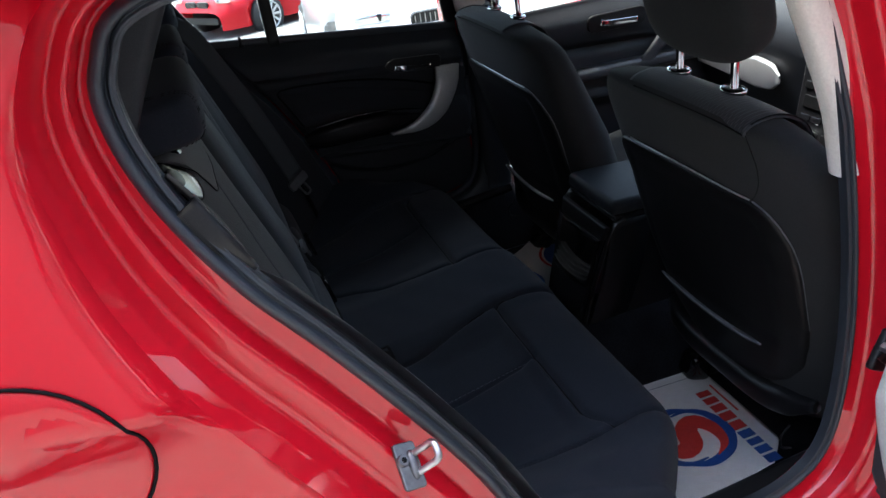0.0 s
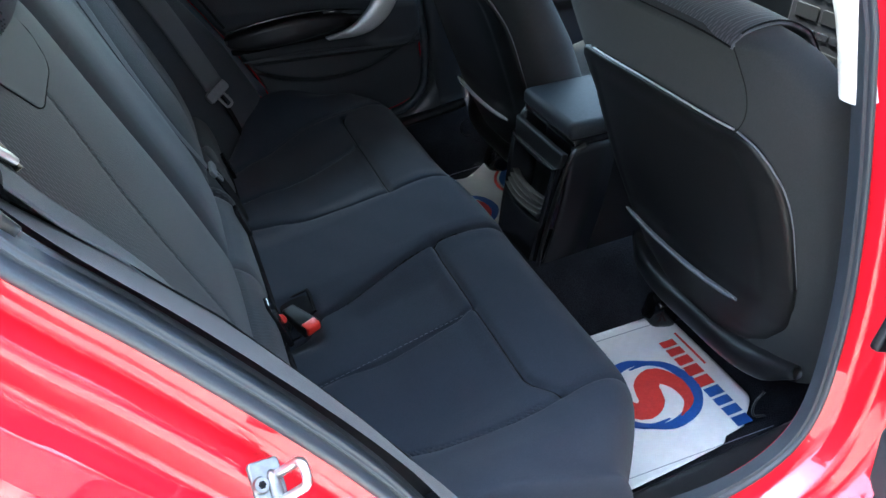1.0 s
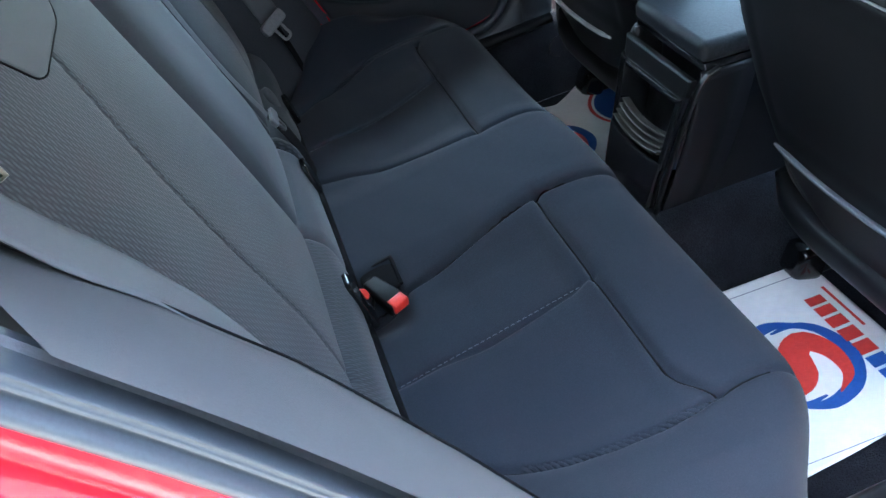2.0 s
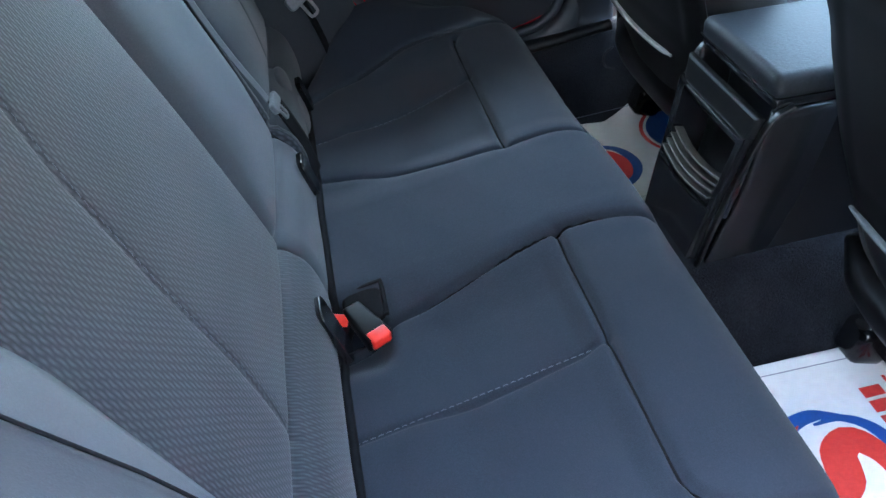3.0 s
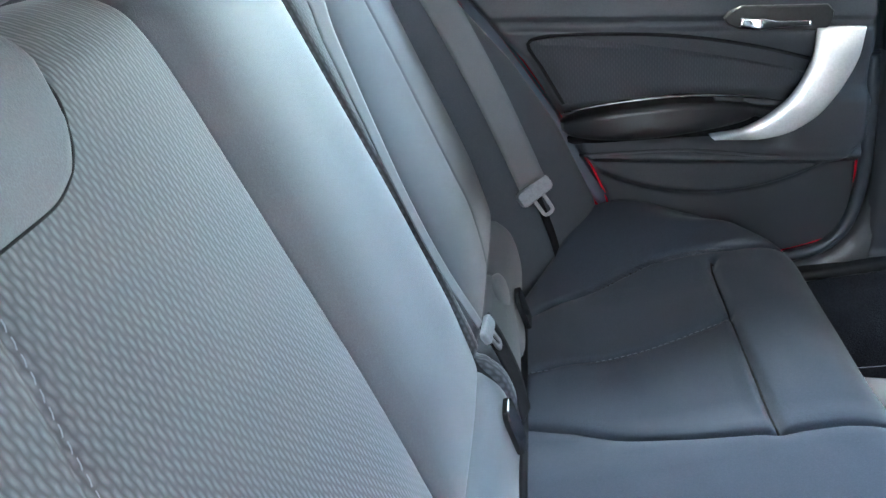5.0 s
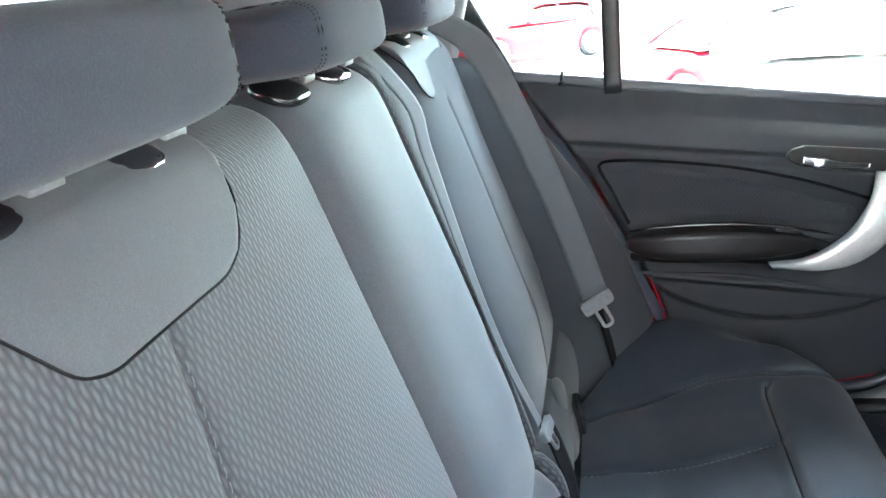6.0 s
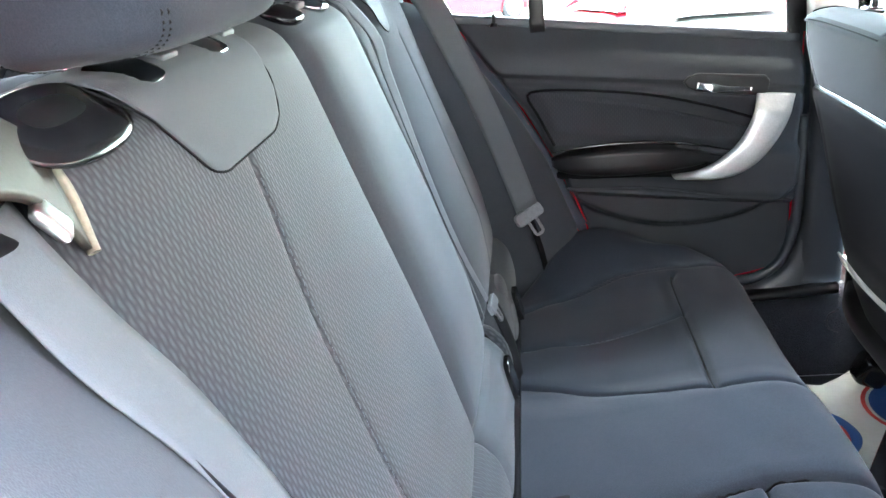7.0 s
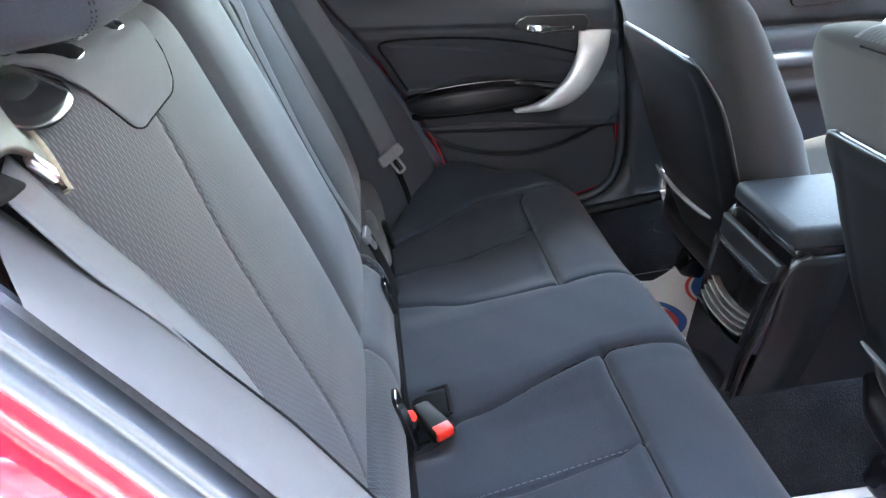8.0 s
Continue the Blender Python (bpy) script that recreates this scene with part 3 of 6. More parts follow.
def roof():
    x = np.linspace(-0.75, 1.15, 40)
    y = np.linspace(-0.83, 0.83, 40)
    X, Y = np.meshgrid(x, y, indexing="ij")
    Y = Y * (1 - 0.10 * smooth(0.55, 1.15, X) - 0.10 * smooth(-0.25, -0.75, X))
    Z = 1.445 - 0.045 * np.abs(Y / 0.83) ** 5 - 0.06 * np.abs((X - 0.2) / 0.95) ** 2.5
    grid("roof", np.stack([X, Y, Z], -1), RED, car, "red roof panel", thick=0.004)
    grid("headliner", np.stack([X, Y * 0.86, Z - 0.045], -1), HEADLINER, car, "charcoal felt headliner", thick=0.006)


roof()


def floor_pan():
    """Carpeted floor with the raised tunnel along the middle and the sills."""
    x = np.linspace(0.05, 1.65, 60)
    y = np.linspace(-0.71, 0.71, 90)
    X, Y = np.meshgrid(x, y, indexing="ij")
    tunnel = 0.155 * (1 - smooth(0.085, 0.16, np.abs(Y))) * (1 - 0.15 * smooth(0.2, 0.4, 0.6 - X))
    sill = 0.17 * smooth(0.60, 0.70, np.abs(Y))
    heel = 0.10 * (1 - smooth(0.05, 0.42, X))
    Z = 0.262 + tunnel + sill + heel + 0.004 * np.sin(17 * X + 9 * Y) * np.cos(23 * Y)
    grid("floor_carpet", np.stack([X, Y, Z], -1), CARPET, car, "charcoal floor carpet over the tunnel", thick=0.01)
    for s in (-1, 1):
        path = [(q, s * 0.690, 0.452 - 0.02 * math.sin(q * 5)) for q in np.linspace(0.10, 0.70, 30)]
        if s > 0:
            path = [(q, 0.690, w - 0.017) for q, _, w in path]
        sweep("sill_trim", path, rounded(0.075, 0.05, 0.018) if s < 0 else rounded(0.06, 0.022, 0.010), HARD, car, "black plastic sill trim")


floor_pan()


def under_body():
    """Closes the car below and behind."""
    box("boot_floor", (1.0, 1.6, 0.02), HARD, car, at=(-0.65, 0, 0.40), bevel=0.004)
    for s in (-1, 1):
        box("boot_side", (0.95, 0.03, 0.69), TRIM, car, at=(-0.72, s * 0.68, 0.735), bevel=0.006)
    box("tailgate_trim", (0.03, 1.3, 0.6), TRIM, car, at=(-1.15, 0, 0.70), bevel=0.006)
    x = np.linspace(-0.29, -0.72, 20)
    y = np.linspace(-0.64, 0.64, 30)
    X, Y = np.meshgrid(x, y, indexing="ij")
    grid("parcel_shelf", np.stack([X, Y, 1.03 + 0.01 * np.cos(8 * Y) - 0.01 * smooth(-0.4, -0.72, X)], -1), CARPET, car, "dark felt parcel shelf", thick=0.012)
    for s in (-1, 1):
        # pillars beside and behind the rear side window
        # the side pillar is darker on the near side, its shade put into the colour
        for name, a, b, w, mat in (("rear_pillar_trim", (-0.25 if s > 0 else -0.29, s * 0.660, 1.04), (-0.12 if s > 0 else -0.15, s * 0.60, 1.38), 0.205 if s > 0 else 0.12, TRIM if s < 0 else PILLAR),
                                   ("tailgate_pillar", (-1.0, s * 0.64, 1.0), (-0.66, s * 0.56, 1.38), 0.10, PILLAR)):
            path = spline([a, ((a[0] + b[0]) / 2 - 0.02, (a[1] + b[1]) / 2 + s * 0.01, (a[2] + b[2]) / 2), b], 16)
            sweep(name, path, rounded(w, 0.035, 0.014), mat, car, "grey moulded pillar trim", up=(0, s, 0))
    for s in (-1, 1):
        dx = 0.0 if s < 0 else -0.042
        path = spline([(0.71 + dx, s * 0.70, 0.45), (0.715 + dx, s * 0.70, 0.8), (0.700 + dx, s * 0.69, 0.985)], 24)
        sweep("lower_pillar_trim", path, rounded(0.09, 0.05, 0.02), TRIM if s > 0 else HARD, car, "black moulded centre pillar trim", up=(0, s, 0))
        path = spline([(0.660, s * 0.700, 0.974), (0.641, s * 0.695, 1.07), (0.597, s * 0.680, 1.20), (0.542, s * 0.645, 1.38)] if s < 0 else
                      [(0.648, 0.69, 0.987), (0.628, 0.67, 1.12), (0.578, 0.62, 1.37)], 16)
        sweep("upper_pillar_trim", path - np.array([0.016 if s < 0 else 0.0, 0, 0]), rounded(0.046 if s < 0 else 0.085, 0.045, 0.018), CREAM, car, "pale grey upper pillar trim", up=(0, s, 0))
        path = spline([(1.62, s * 0.70, 0.98), (1.30, s * 0.66, 1.22), (1.05, s * 0.60, 1.37)], 20)
        sweep("front_pillar", path, rounded(0.07, 0.05, 0.02), TRIM, car, up=(0, s, 0))
    # lining of the far rear quarter, from the side pillar back to the tailgate pillar
    X, F = np.meshgrid(np.linspace(-0.27, -1.06, 20), np.linspace(0, 1, 12), indexing="ij")
    Z = 1.02 + F * (np.interp(X, [-1.06, -0.70, -0.27], [1.03, 1.385, 1.385]) - 1.02)
    grid("quarter_lining", np.stack([X, 0.672 - 0.22 * (Z - 1.02), Z], -1), PILLAR, car, "grey moulded rear quarter lining", thick=0.004)


under_body()


def panes():
    def sheet(name, c, glass, label):
        a, b, d, e = (np.array(q, float) for q in c)
        u, v = np.linspace(0, 1, 10)[:, None, None], np.linspace(0, 1, 10)[None, :, None]
        pts = (a * (1 - u) + b * u) * (1 - v) + (e * (1 - u) + d * u) * v
        ob = grid(name, pts, glass, car, label, thick=0.004)
        ob.visible_shadow = glass is not PANE
    sheet("rear_screen", ((-1.12, -0.58, 1.0), (-1.12, 0.58, 1.0), (-0.74, 0.5, 1.37), (-0.74, -0.5, 1.37)), DIM_PANE, "rear glass with a dark tint added to cut light")
    sheet("windscreen", ((1.85, -0.66, 0.98), (1.85, 0.66, 0.98), (1.13, 0.55, 1.37), (1.13, -0.55, 1.37)), PANE, "clear glass")


panes()


def far_pillar_foot():
    """Grey moulded foot of the far centre pillar that curls under the door."""
    edge = spline([(0.50, 0.440), (0.555, 0.452), (0.600, 0.490), (0.622, 0.56), (0.628, 0.66), (0.624, 0.80)], 40)
    t = np.gradient(edge, axis=0)
    t /= np.linalg.norm(t, axis=1)[:, None]
    n = np.stack([t[:, 1], -t[:, 0]], 1)
    rows = []
    for k, y in ((0.0, 0.712), (0.002, 0.694), (0.010, 0.684), (0.03, 0.678), (0.06, 0.680), (0.09, 0.690)):
        q = edge + n * k
        rows.append(np.stack([q[:, 0], np.full(40, y), q[:, 1]], -1))
    grid("pillar_foot", np.array(rows), VINYL, car, "grey moulded pillar foot", thick=0.004)
    rim = np.stack([edge[:, 0] - n[:, 0] * 0.010, np.full(40, 0.698), edge[:, 1] - n[:, 1] * 0.010], -1)
    sweep("foot_seal", rim, circle(0.011, 10), RUBBER, car, "dark rubber seal round the door foot", up=(0, 1, 0))


far_pillar_foot()
# added box that shuts outside light out of the gap below the door
box("leak_block", (0.85, 0.15, 0.035), HARD, car, "black box added under the closed door against stray light", (0.42, 0.785, 0.418), (0, 0, 0), 0.008)


# ---------------------------------------------------------------- rear door, closed on the far side, open on the near side
def door_face_y(x, z):
    """Depth of the inner door trim (distance from the middle of the car)."""
    y = np.full(np.shape(x), 0.684)
    sh = z + 0.119 * (x + 0.022)          # the shoulder falls towards the front
    y = y - 0.012 * smooth(0.84, 0.91, sh) + 0.034 * smooth(0.92, 1.03, sh) ** 1.5
    lift = z + 0.10 * (x - 0.25)          # lines of the trim fall towards the front
    y = y + 0.006 * (1 - smooth(0.004, 0.012, np.abs(lift - 0.885)))
    y = y - 0.016 * smooth(0.79, 0.76, lift) * smooth(0.655, 0.668, lift)
    y = y + 0.030 * np.exp(-(((lift - 0.717) / 0.022) ** 2)) * smooth(0.12, 0.17, x) * smooth(0.50, 0.44, x)
    y = y - 0.007 * np.exp(-(((lift - 0.672) / 0.008) ** 2))
    low = 0.672 - 0.075 * np.sin(np.clip((x - 0.17) / 0.43, 0, 1) * math.pi) ** 0.7
    y = y - 0.010 * smooth(0.664, 0.655, lift) * smooth(low - 0.012, low + 0.004, z)
    y = y + 0.016 * smooth(low, low - 0.02, z)
    return y


def rear_door(name, label, m, group=""):
    door = thing(name, (0, 0, 0), label, "car door", group)
    z = np.concatenate([np.linspace(0.43, 1.02, 150)])
    v = np.linspace(0, 1, 110)
    Z, V = np.meshgrid(z, v, indexing="ij")
    Z = 0.43 + (Z - 0.43) * (1.028 - 0.119 * (0.66 * V - 0.03) - 0.43) / 0.59
    rear = jamb_x(Z) + 0.021
    frontx = 0.612 + 0.02 * smooth(0.6, 0.75, 1 - Z) - 0.22 * smooth(0.52, 0.43, Z) ** 2
    X = rear + (frontx - rear) * V
    Y = door_face_y(X, Z)
    edge = np.minimum(V, 1 - V) * (frontx - rear)
    Y = Y + 0.02 * smooth(0.012, 0.0, edge)
    grid("door_trim", np.stack([X, Y, Z], -1), TRIM, door, "charcoal moulded door trim", thick=-0.006)
    # fabric insert with its outline
    u, w = np.linspace(0, 1, 70), np.linspace(0, 1, 24)
    U, W = np.meshgrid(u, w, indexing="ij")
    top = 0.882 - 0.105 * np.clip(U, 0, 1) ** 1.4
    x0 = 0.082 + 0.050 * (1 - W)
    X = x0 + (0.53 - x0) * U
    bot = 0.775 - 0.01 * U
    Z = bot + (top - bot) * W
    r = smooth(0, 0.06, U) * smooth(0, 0.10, 1 - W) * smooth(0, 0.05, 1 - U)
    grid("fabric_insert", np.stack([X, door_face_y(X, Z) - 0.001 - 0.006 * r, Z], -1), RIB_DOOR, door, "ribbed cloth insert")
    rim = [(0.135, 0.772), (0.105, 0.830), (0.086, 0.868), (0.098, 0.880), (0.16, 0.880), (0.30, 0.864), (0.42, 0.836), (0.525, 0.800)]
    path = spline([(x, float(door_face_y(np.array(x), np.array(q))) - 0.002, q) for x, q in rim], 60)
    sweep("insert_groove", path, circle(0.0028, 6), SEAM_SHADE, door, up=(0, 1, 0))
    # armrest ledge over a deep hand recess
    n = 50
    f = np.linspace(0, 1, n)
    ax = 0.128 + 0.345 * f
    az = 0.757 + 0.020 * np.sin(f * 2.2) - 0.030 * f**2
    size = 0.25 + 0.75 * np.sin(np.clip(f * 1.15, 0, 1) * math.pi) ** 0.6 * (1 - 0.25 * f)
    sec = spline([(-0.030, 0.010), (-0.010, 0.014), (0.020, 0.010), (0.027, -0.004), (0.018, -0.020), (-0.010, -0.028), (-0.030, -0.024), (-0.030, 0.010)], 24)[:-1]
    path = np.stack([ax, np.full(n, 0.668), az - 0.016], 1)
    sweep("armrest", path, [(-a, b) for a, b in sec], HARD, door, "satin black armrest ledge", up=(0, 0, 1), scale=1.5 * size)
    inlay = np.stack([ax, np.full(n, 0.655), az + 0.004], 1)
    sweep("armrest_inlay", inlay, rounded(0.034, 0.006, 0.002), GLOSS, door, "gloss black armrest top", up=(0, 0.35, 1), scale=0.15 + 0.85 * np.sin(np.clip(f * 1.05, 0, 1) * math.pi) ** 0.6)
    # shade inside the hand recess, put in as a near-black bar
    rec = np.stack([ax + 0.01, np.full(n, 0.686), az - 0.052], 1)
    sweep("recess_shade", rec, circle(0.022, 14, 1.0), SEAM_SHADE, door, "shade of the hand recess, painted as a near-black bar", scale=0.2 + 0.8 * np.sin(f * math.pi) ** 0.5)
    led = [(0.155, 0.684), (0.24, 0.680), (0.331, 0.674), (0.46, 0.655), (0.600, 0.628)]
    sweep("ledge_edge", spline([(x, float(door_face_y(np.array(x), np.array(q))) + 0.001, q) for x, q in led], 40), circle(0.0030, 8), TRIM, door, "smooth ledge edge", up=(0, 1, 0))
    # pull handle
    inner = spline([(0.516, 0.853), (0.502, 0.805), (0.478, 0.765), (0.439, 0.729), (0.402, 0.711), (0.362, 0.700)], 40)
    outer = spline([(0.586, 0.848), (0.566, 0.795), (0.536, 0.749), (0.497, 0.713), (0.451, 0.696), (0.370, 0.692)], 40)
    stand = np.interp(np.linspace(0, 1, 40), [0, 0.12, 0.45, 0.8, 1.0], [0.664, 0.646, 0.634, 0.644, 0.664])
    rows = []
    for a in np.linspace(0, 2 * math.pi, 20, endpoint=False):
        f = 0.5 - 0.5 * np.sign(math.cos(a)) * abs(math.cos(a)) ** 0.6
        xz = inner + (outer - inner) * f
        rows.append(np.stack([xz[:, 0], stand - 0.011 * np.sign(math.sin(a)) * abs(math.sin(a)) ** 0.7, xz[:, 1]], -1))
    grid("pull_handle", np.array(rows), SILVER, door, "matt silver curved pull handle", close_u=True)
    cap = [tuple(r[0]) for r in rows]
    mesh_ob("handle_end", cap, [tuple(range(len(cap)))], SILVER, door)
    # latch lever in its bezel
    bz = pose(0.455, 0.671, 0.874, 90, 0, 0) @ pose(0, 0, 0, 0, 0, -6)
    bezel = slab("lever_bezel", [(-0.075, 0.000), (-0.068, -0.010), (-0.050, -0.017), (0.070, -0.019), (0.082, -0.012), (0.084, 0.010), (0.074, 0.020), (-0.050, 0.018), (-0.068, 0.010)][::1],
                 0.006, HARD, door, "black pointed latch recess", bz, bevel=0.003)
    lev = spline([(0.402, 0.656, 0.876), (0.425, 0.650, 0.872), (0.455, 0.652, 0.868), (0.505, 0.660, 0.863)], 24)
    sweep("lever", lev, rounded(0.017, 0.007, 0.003), CHROME, bezel, "chrome latch lever", up=(0, 1, 0), scale=np.interp(np.linspace(0, 1, 24), [0, 0.3, 0.5, 1], [0.8, 1.1, 0.6, 0.45]))
    sw = box("window_switch", (0.045, 0.012, 0.010), HARD, door, "small window switch", at=(0.388, 0.655, 0.760), turn=(0, 6, 0), bevel=0.003)
    box("switch_mark", (0.010, 0.006, 0.004), CHROME, sw, "bright switch tip", at=(0.382, 0.652, 0.7655), turn=(0, 6, 0), bevel=0.001)
    # lock pin, post and pane
    bm = bmesh.new()
    bmesh.ops.create_cone(bm, cap_ends=True, segments=14, radius1=0.004, radius2=0.0032, depth=0.024)
    bmesh.ops.transform(bm, matrix=Matrix.Translation((0.027, 0.702, 1.018)), verts=bm.verts)
    pin = part("lock_pin", bm, HARD, door, "black lock pin")
    bm = bmesh.new()
    bmesh.ops.create_cone(bm, cap_ends=True, segments=16, radius1=0.009, radius2=0.006, depth=0.006)
    bmesh.ops.transform(bm, matrix=Matrix.Translation((0.027, 0.702, 1.008)), verts=bm.verts)
    part("collar", bm, HARD, pin)
    post = spline([(0.110, 0.708, 0.99), (0.106, 0.690, 1.15), (0.10, 0.655, 1.35)], 14)
    sweep("window_post", post, rounded(0.030, 0.024, 0.006), HARD, door, "black window division post", up=(0, 1, 0))
    seal_p = [(-0.06, 0.709, 1.024), (0.2, 0.709, 0.993), (0.60, 0.709, 0.946)]
    sweep("waist_seal", spline(seal_p, 24), rounded(0.016, 0.02, 0.006), RUBBER, door, "rubber waist seal of the window")
    u, w = np.linspace(-0.16, 0.60, 12), np.linspace(0, 1, 8)
    U, W = np.meshgrid(u, w, indexing="ij")
    ob = grid("window_pane", np.stack([U, 0.716 - 0.06 * W - 0.01 * W**2, 0.93 + 0.43 * W], -1), PANE, door, "clear side window", thick=0.004)
    ob.visible_shadow = False
    # edge of the door between trim and skin
    zz = np.linspace(0.44, 1.0, 30)
    for name, xs in (("rear_edge", jamb_x(zz) + 0.024), ("front_edge", 0.604 + 0.02 * smooth(0.6, 0.75, 1 - zz) - 0.22 * smooth(0.52, 0.43, zz) ** 2)):
        rows = np.stack([np.stack([xs + 0.0 * k, np.full(30, 0.702 + 0.146 * k), zz], -1) for k in np.linspace(0, 1, 5)], 1)
        grid(name, rows, RED, door, "red painted door edge", thick=0.003)
    # painted panel behind the trim, added to block light leaking onto the jamb
    Z, V = np.meshgrid(np.linspace(0.425, 0.880, 24), np.linspace(0, 1, 20), indexing="ij")
    X = jamb_x(Z) - 0.060 + (0.675 - jamb_x(Z) + 0.060) * V
    grid("inner_panel", np.stack([X, np.full_like(X, 0.800), Z], -1), RED, door, "red painted inner panel added to stop stray light", thick=0.003)
    # painted outer skin and frame
    Z, V = np.meshgrid(np.linspace(0.44, 0.98, 30), np.linspace(0, 1, 24), indexing="ij")
    X = jamb_x(Z) - 0.105 + (0.69 - jamb_x(Z) + 0.105) * V
    Z = 0.44 + (Z - 0.44) * (0.920 - 0.110 * np.clip(X, 0, 1) - 0.44) / 0.54
    grid("door_skin", np.stack([X, skin_y(Z, X) - 0.004, Z], -1), RED, door, "red painted outer skin", thick=0.003)
    U, W = np.meshgrid(np.linspace(-0.17, 0.62, 24), np.linspace(0, 1, 6), indexing="ij")
    Zt = 0.955 - 0.110 * np.clip(U, 0, 1) - 0.035 * W**1.5
    grid("waist_top", np.stack([U, 0.722 + (skin_y(0.98, U) - 0.724) * W, Zt], -1), RED, door, "red painted waist of the door", thick=0.003)
    fr = spline([(-0.06, 0.735, 1.0), (-0.17, 0.705, 1.22), (-0.15, 0.68, 1.31), (0.0, 0.672, 1.352), (0.3, 0.668, 1.362), (0.5, 0.672, 1.345), (0.56, 0.695, 1.2), (0.60, 0.735, 0.95)], 60)
    sweep("window_frame", fr, rounded(0.035, 0.03, 0.008), RED, door, "red and black window frame", up=(0, 1, 0))
    sweep("frame_trim", fr - np.array([0, 0.022, 0]), rounded(0.045, 0.02, 0.006), HARD, door, "black inner window frame", up=(0, 1, 0))
    door.matrix_world = m
    return door


rear_door("rear_door", "closed rear car door with charcoal trim, silver pull handle", Matrix.Identity(4))

HINGE = (0.70, -0.82, 0)
rear_door("rear_door", "rear car door standing wide open, charcoal trim, silver handle",
          Matrix.Translation(HINGE) @ pose(0, 0, 0, 0, 0, 80) @ Matrix.Translation((-HINGE[0], -HINGE[1], 0)) @ Matrix.Diagonal((1, -1, 1, 1)))


# ---------------------------------------------------------------- rear bench
bench = thing("rear_bench", (0, 0, 0), "charcoal cloth rear bench seat, ribbed backrest panels", "car seat")

CUSHION = [(0.012, 0.43), (0.022, 0.485), (0.045, 0.508), (0.10, 0.514), (0.20, 0.526), (0.34, 0.552), (0.415, 0.562),
           (0.460, 0.550), (0.483, 0.512), (0.482, 0.44), (0.460, 0.33)]
OUTER_SEAM = [(0.05, 0.455), (0.100, 0.488), (0.154, 0.515), (0.20, 0.535), (0.251, 0.549), (0.30, 0.553), (0.341, 0.551), (0.379, 0.543), (0.441, 0.540), (0.47, 0.54)]
SEAMS = [
    [(0.05, 0.198), (0.12, 0.178), (0.24, 0.138), (0.334, 0.114), (0.44, 0.108), (0.47, 0.108)],
    [(0.05, -0.180), (0.12, -0.160), (0.24, -0.126), (0.343, -0.104), (0.436, -0.112), (0.47, -0.112)],
    [(0.336, 0.114), (0.337, 0.30), (0.338, 0.50), (0.343, 0.520)],
    [(0.345, -0.104), (0.345, -0.30), (0.345, -0.485), (0.352, -0.505), (0.379, -0.543)],
    OUTER_SEAM,
    [(x, -y) for x, y in OUTER_SEAM],
]
FINE = [[(0.05, -0.330), (0.343, -0.298)], [(0.05, 0.311), (0.20, 0.34), (0.335, 0.372)]]


def cushion_xyz(s_pts, y):
    """The bench top: profile points bent in plan and raised at the outer bolsters. Returns x, y, z arrays."""
    a = np.abs(y)[None, :]
    px, pz = s_pts[:, 0][:, None], s_pts[:, 1][:, None]
    rear = 0.125 * smooth(0.46, 0.70, a)
    nose = 0.085 * smooth(0.50, 0.69, a) ** 1.5 + 0.012 * smooth(-0.05, 0.25, y)[None, :]
    k = np.clip((px - 0.02) / 0.464, 0, 1.02)
    x = px + rear * (1 - k) - nose * k
    Y = np.ones_like(px) * y[None, :]
    top = smooth(0.46, 0.50, pz)
    lift = 0.075 * smooth(0.50, 0.69, a) * smooth(0.42, 0.20, x) * top
    dish = (-0.014 * smooth(0.12, 0.2, a) * (1 - smooth(0.46, 0.56, a)) * smooth(0.10, 0.2, x) * smooth(0.345, 0.31, x)
            + 0.010 * (1 - smooth(0.08, 0.16, a))) * top
    roll = -0.03 * smooth(0.615, 0.675, a) * smooth(0.20, 0.36, x)
    groove = np.zeros_like(x)
    for pts in SEAMS:
        d = line_distance(x, Y, pts)
        groove -= 0.0105 * np.exp(-((d / 0.0046) ** 2)) + 0.0034 * np.exp(-((d / 0.014) ** 2))
    for pts in FINE:
        d = line_distance(x, Y, pts)
        groove -= 0.0046 * np.exp(-((d / 0.0042) ** 2)) + 0.0020 * np.exp(-((d / 0.014) ** 2))
    wave = 0.0003 * np.sin(31 * x + 12 * Y) * np.sin(19 * Y - 8 * x) + 0.0003 * np.sin(70 * x + 41 * Y)
    z = pz * np.ones_like(Y) + lift + dish + roll + groove * smooth(0.35, 0.5, pz) + wave * top
    # the small well round the near buckles
    well = np.exp(-(((x - 0.065) / 0.045) ** 4 + ((Y + 0.165) / 0.060) ** 4))
    return x, Y, z - 0.028 * well


cs = spline(CUSHION, 240)
cy = np.linspace(-0.675, 0.675, 560)
cx_, cyy, cz_ = cushion_xyz(cs, cy)
body_pts = np.stack([cx_, cyy, cz_], -1)
sides = []
for k in np.linspace(0, 1, 9)[1:]:
    # the ends of the cushion turn down to the sill
    ring = []
    for col, s in ((0, -1), (-1, 1)):
        p = body_pts[:, col].copy()
        drop = 0.02 * (1 - math.cos(k * math.pi / 2)) + max(0, k - 0.4) * 0.20
        p[:, 1] += s * 0.018 * math.sin(k * math.pi / 2)
        p[:, 2] = np.maximum(np.minimum(p[:, 2], 0.40), p[:, 2] - drop)
        ring.append(p)
    sides.append(ring)
body_pts = np.concatenate([np.stack([r[0] for r in sides[::-1]], 1), body_pts, np.stack([r[1] for r in sides], 1)], 1)
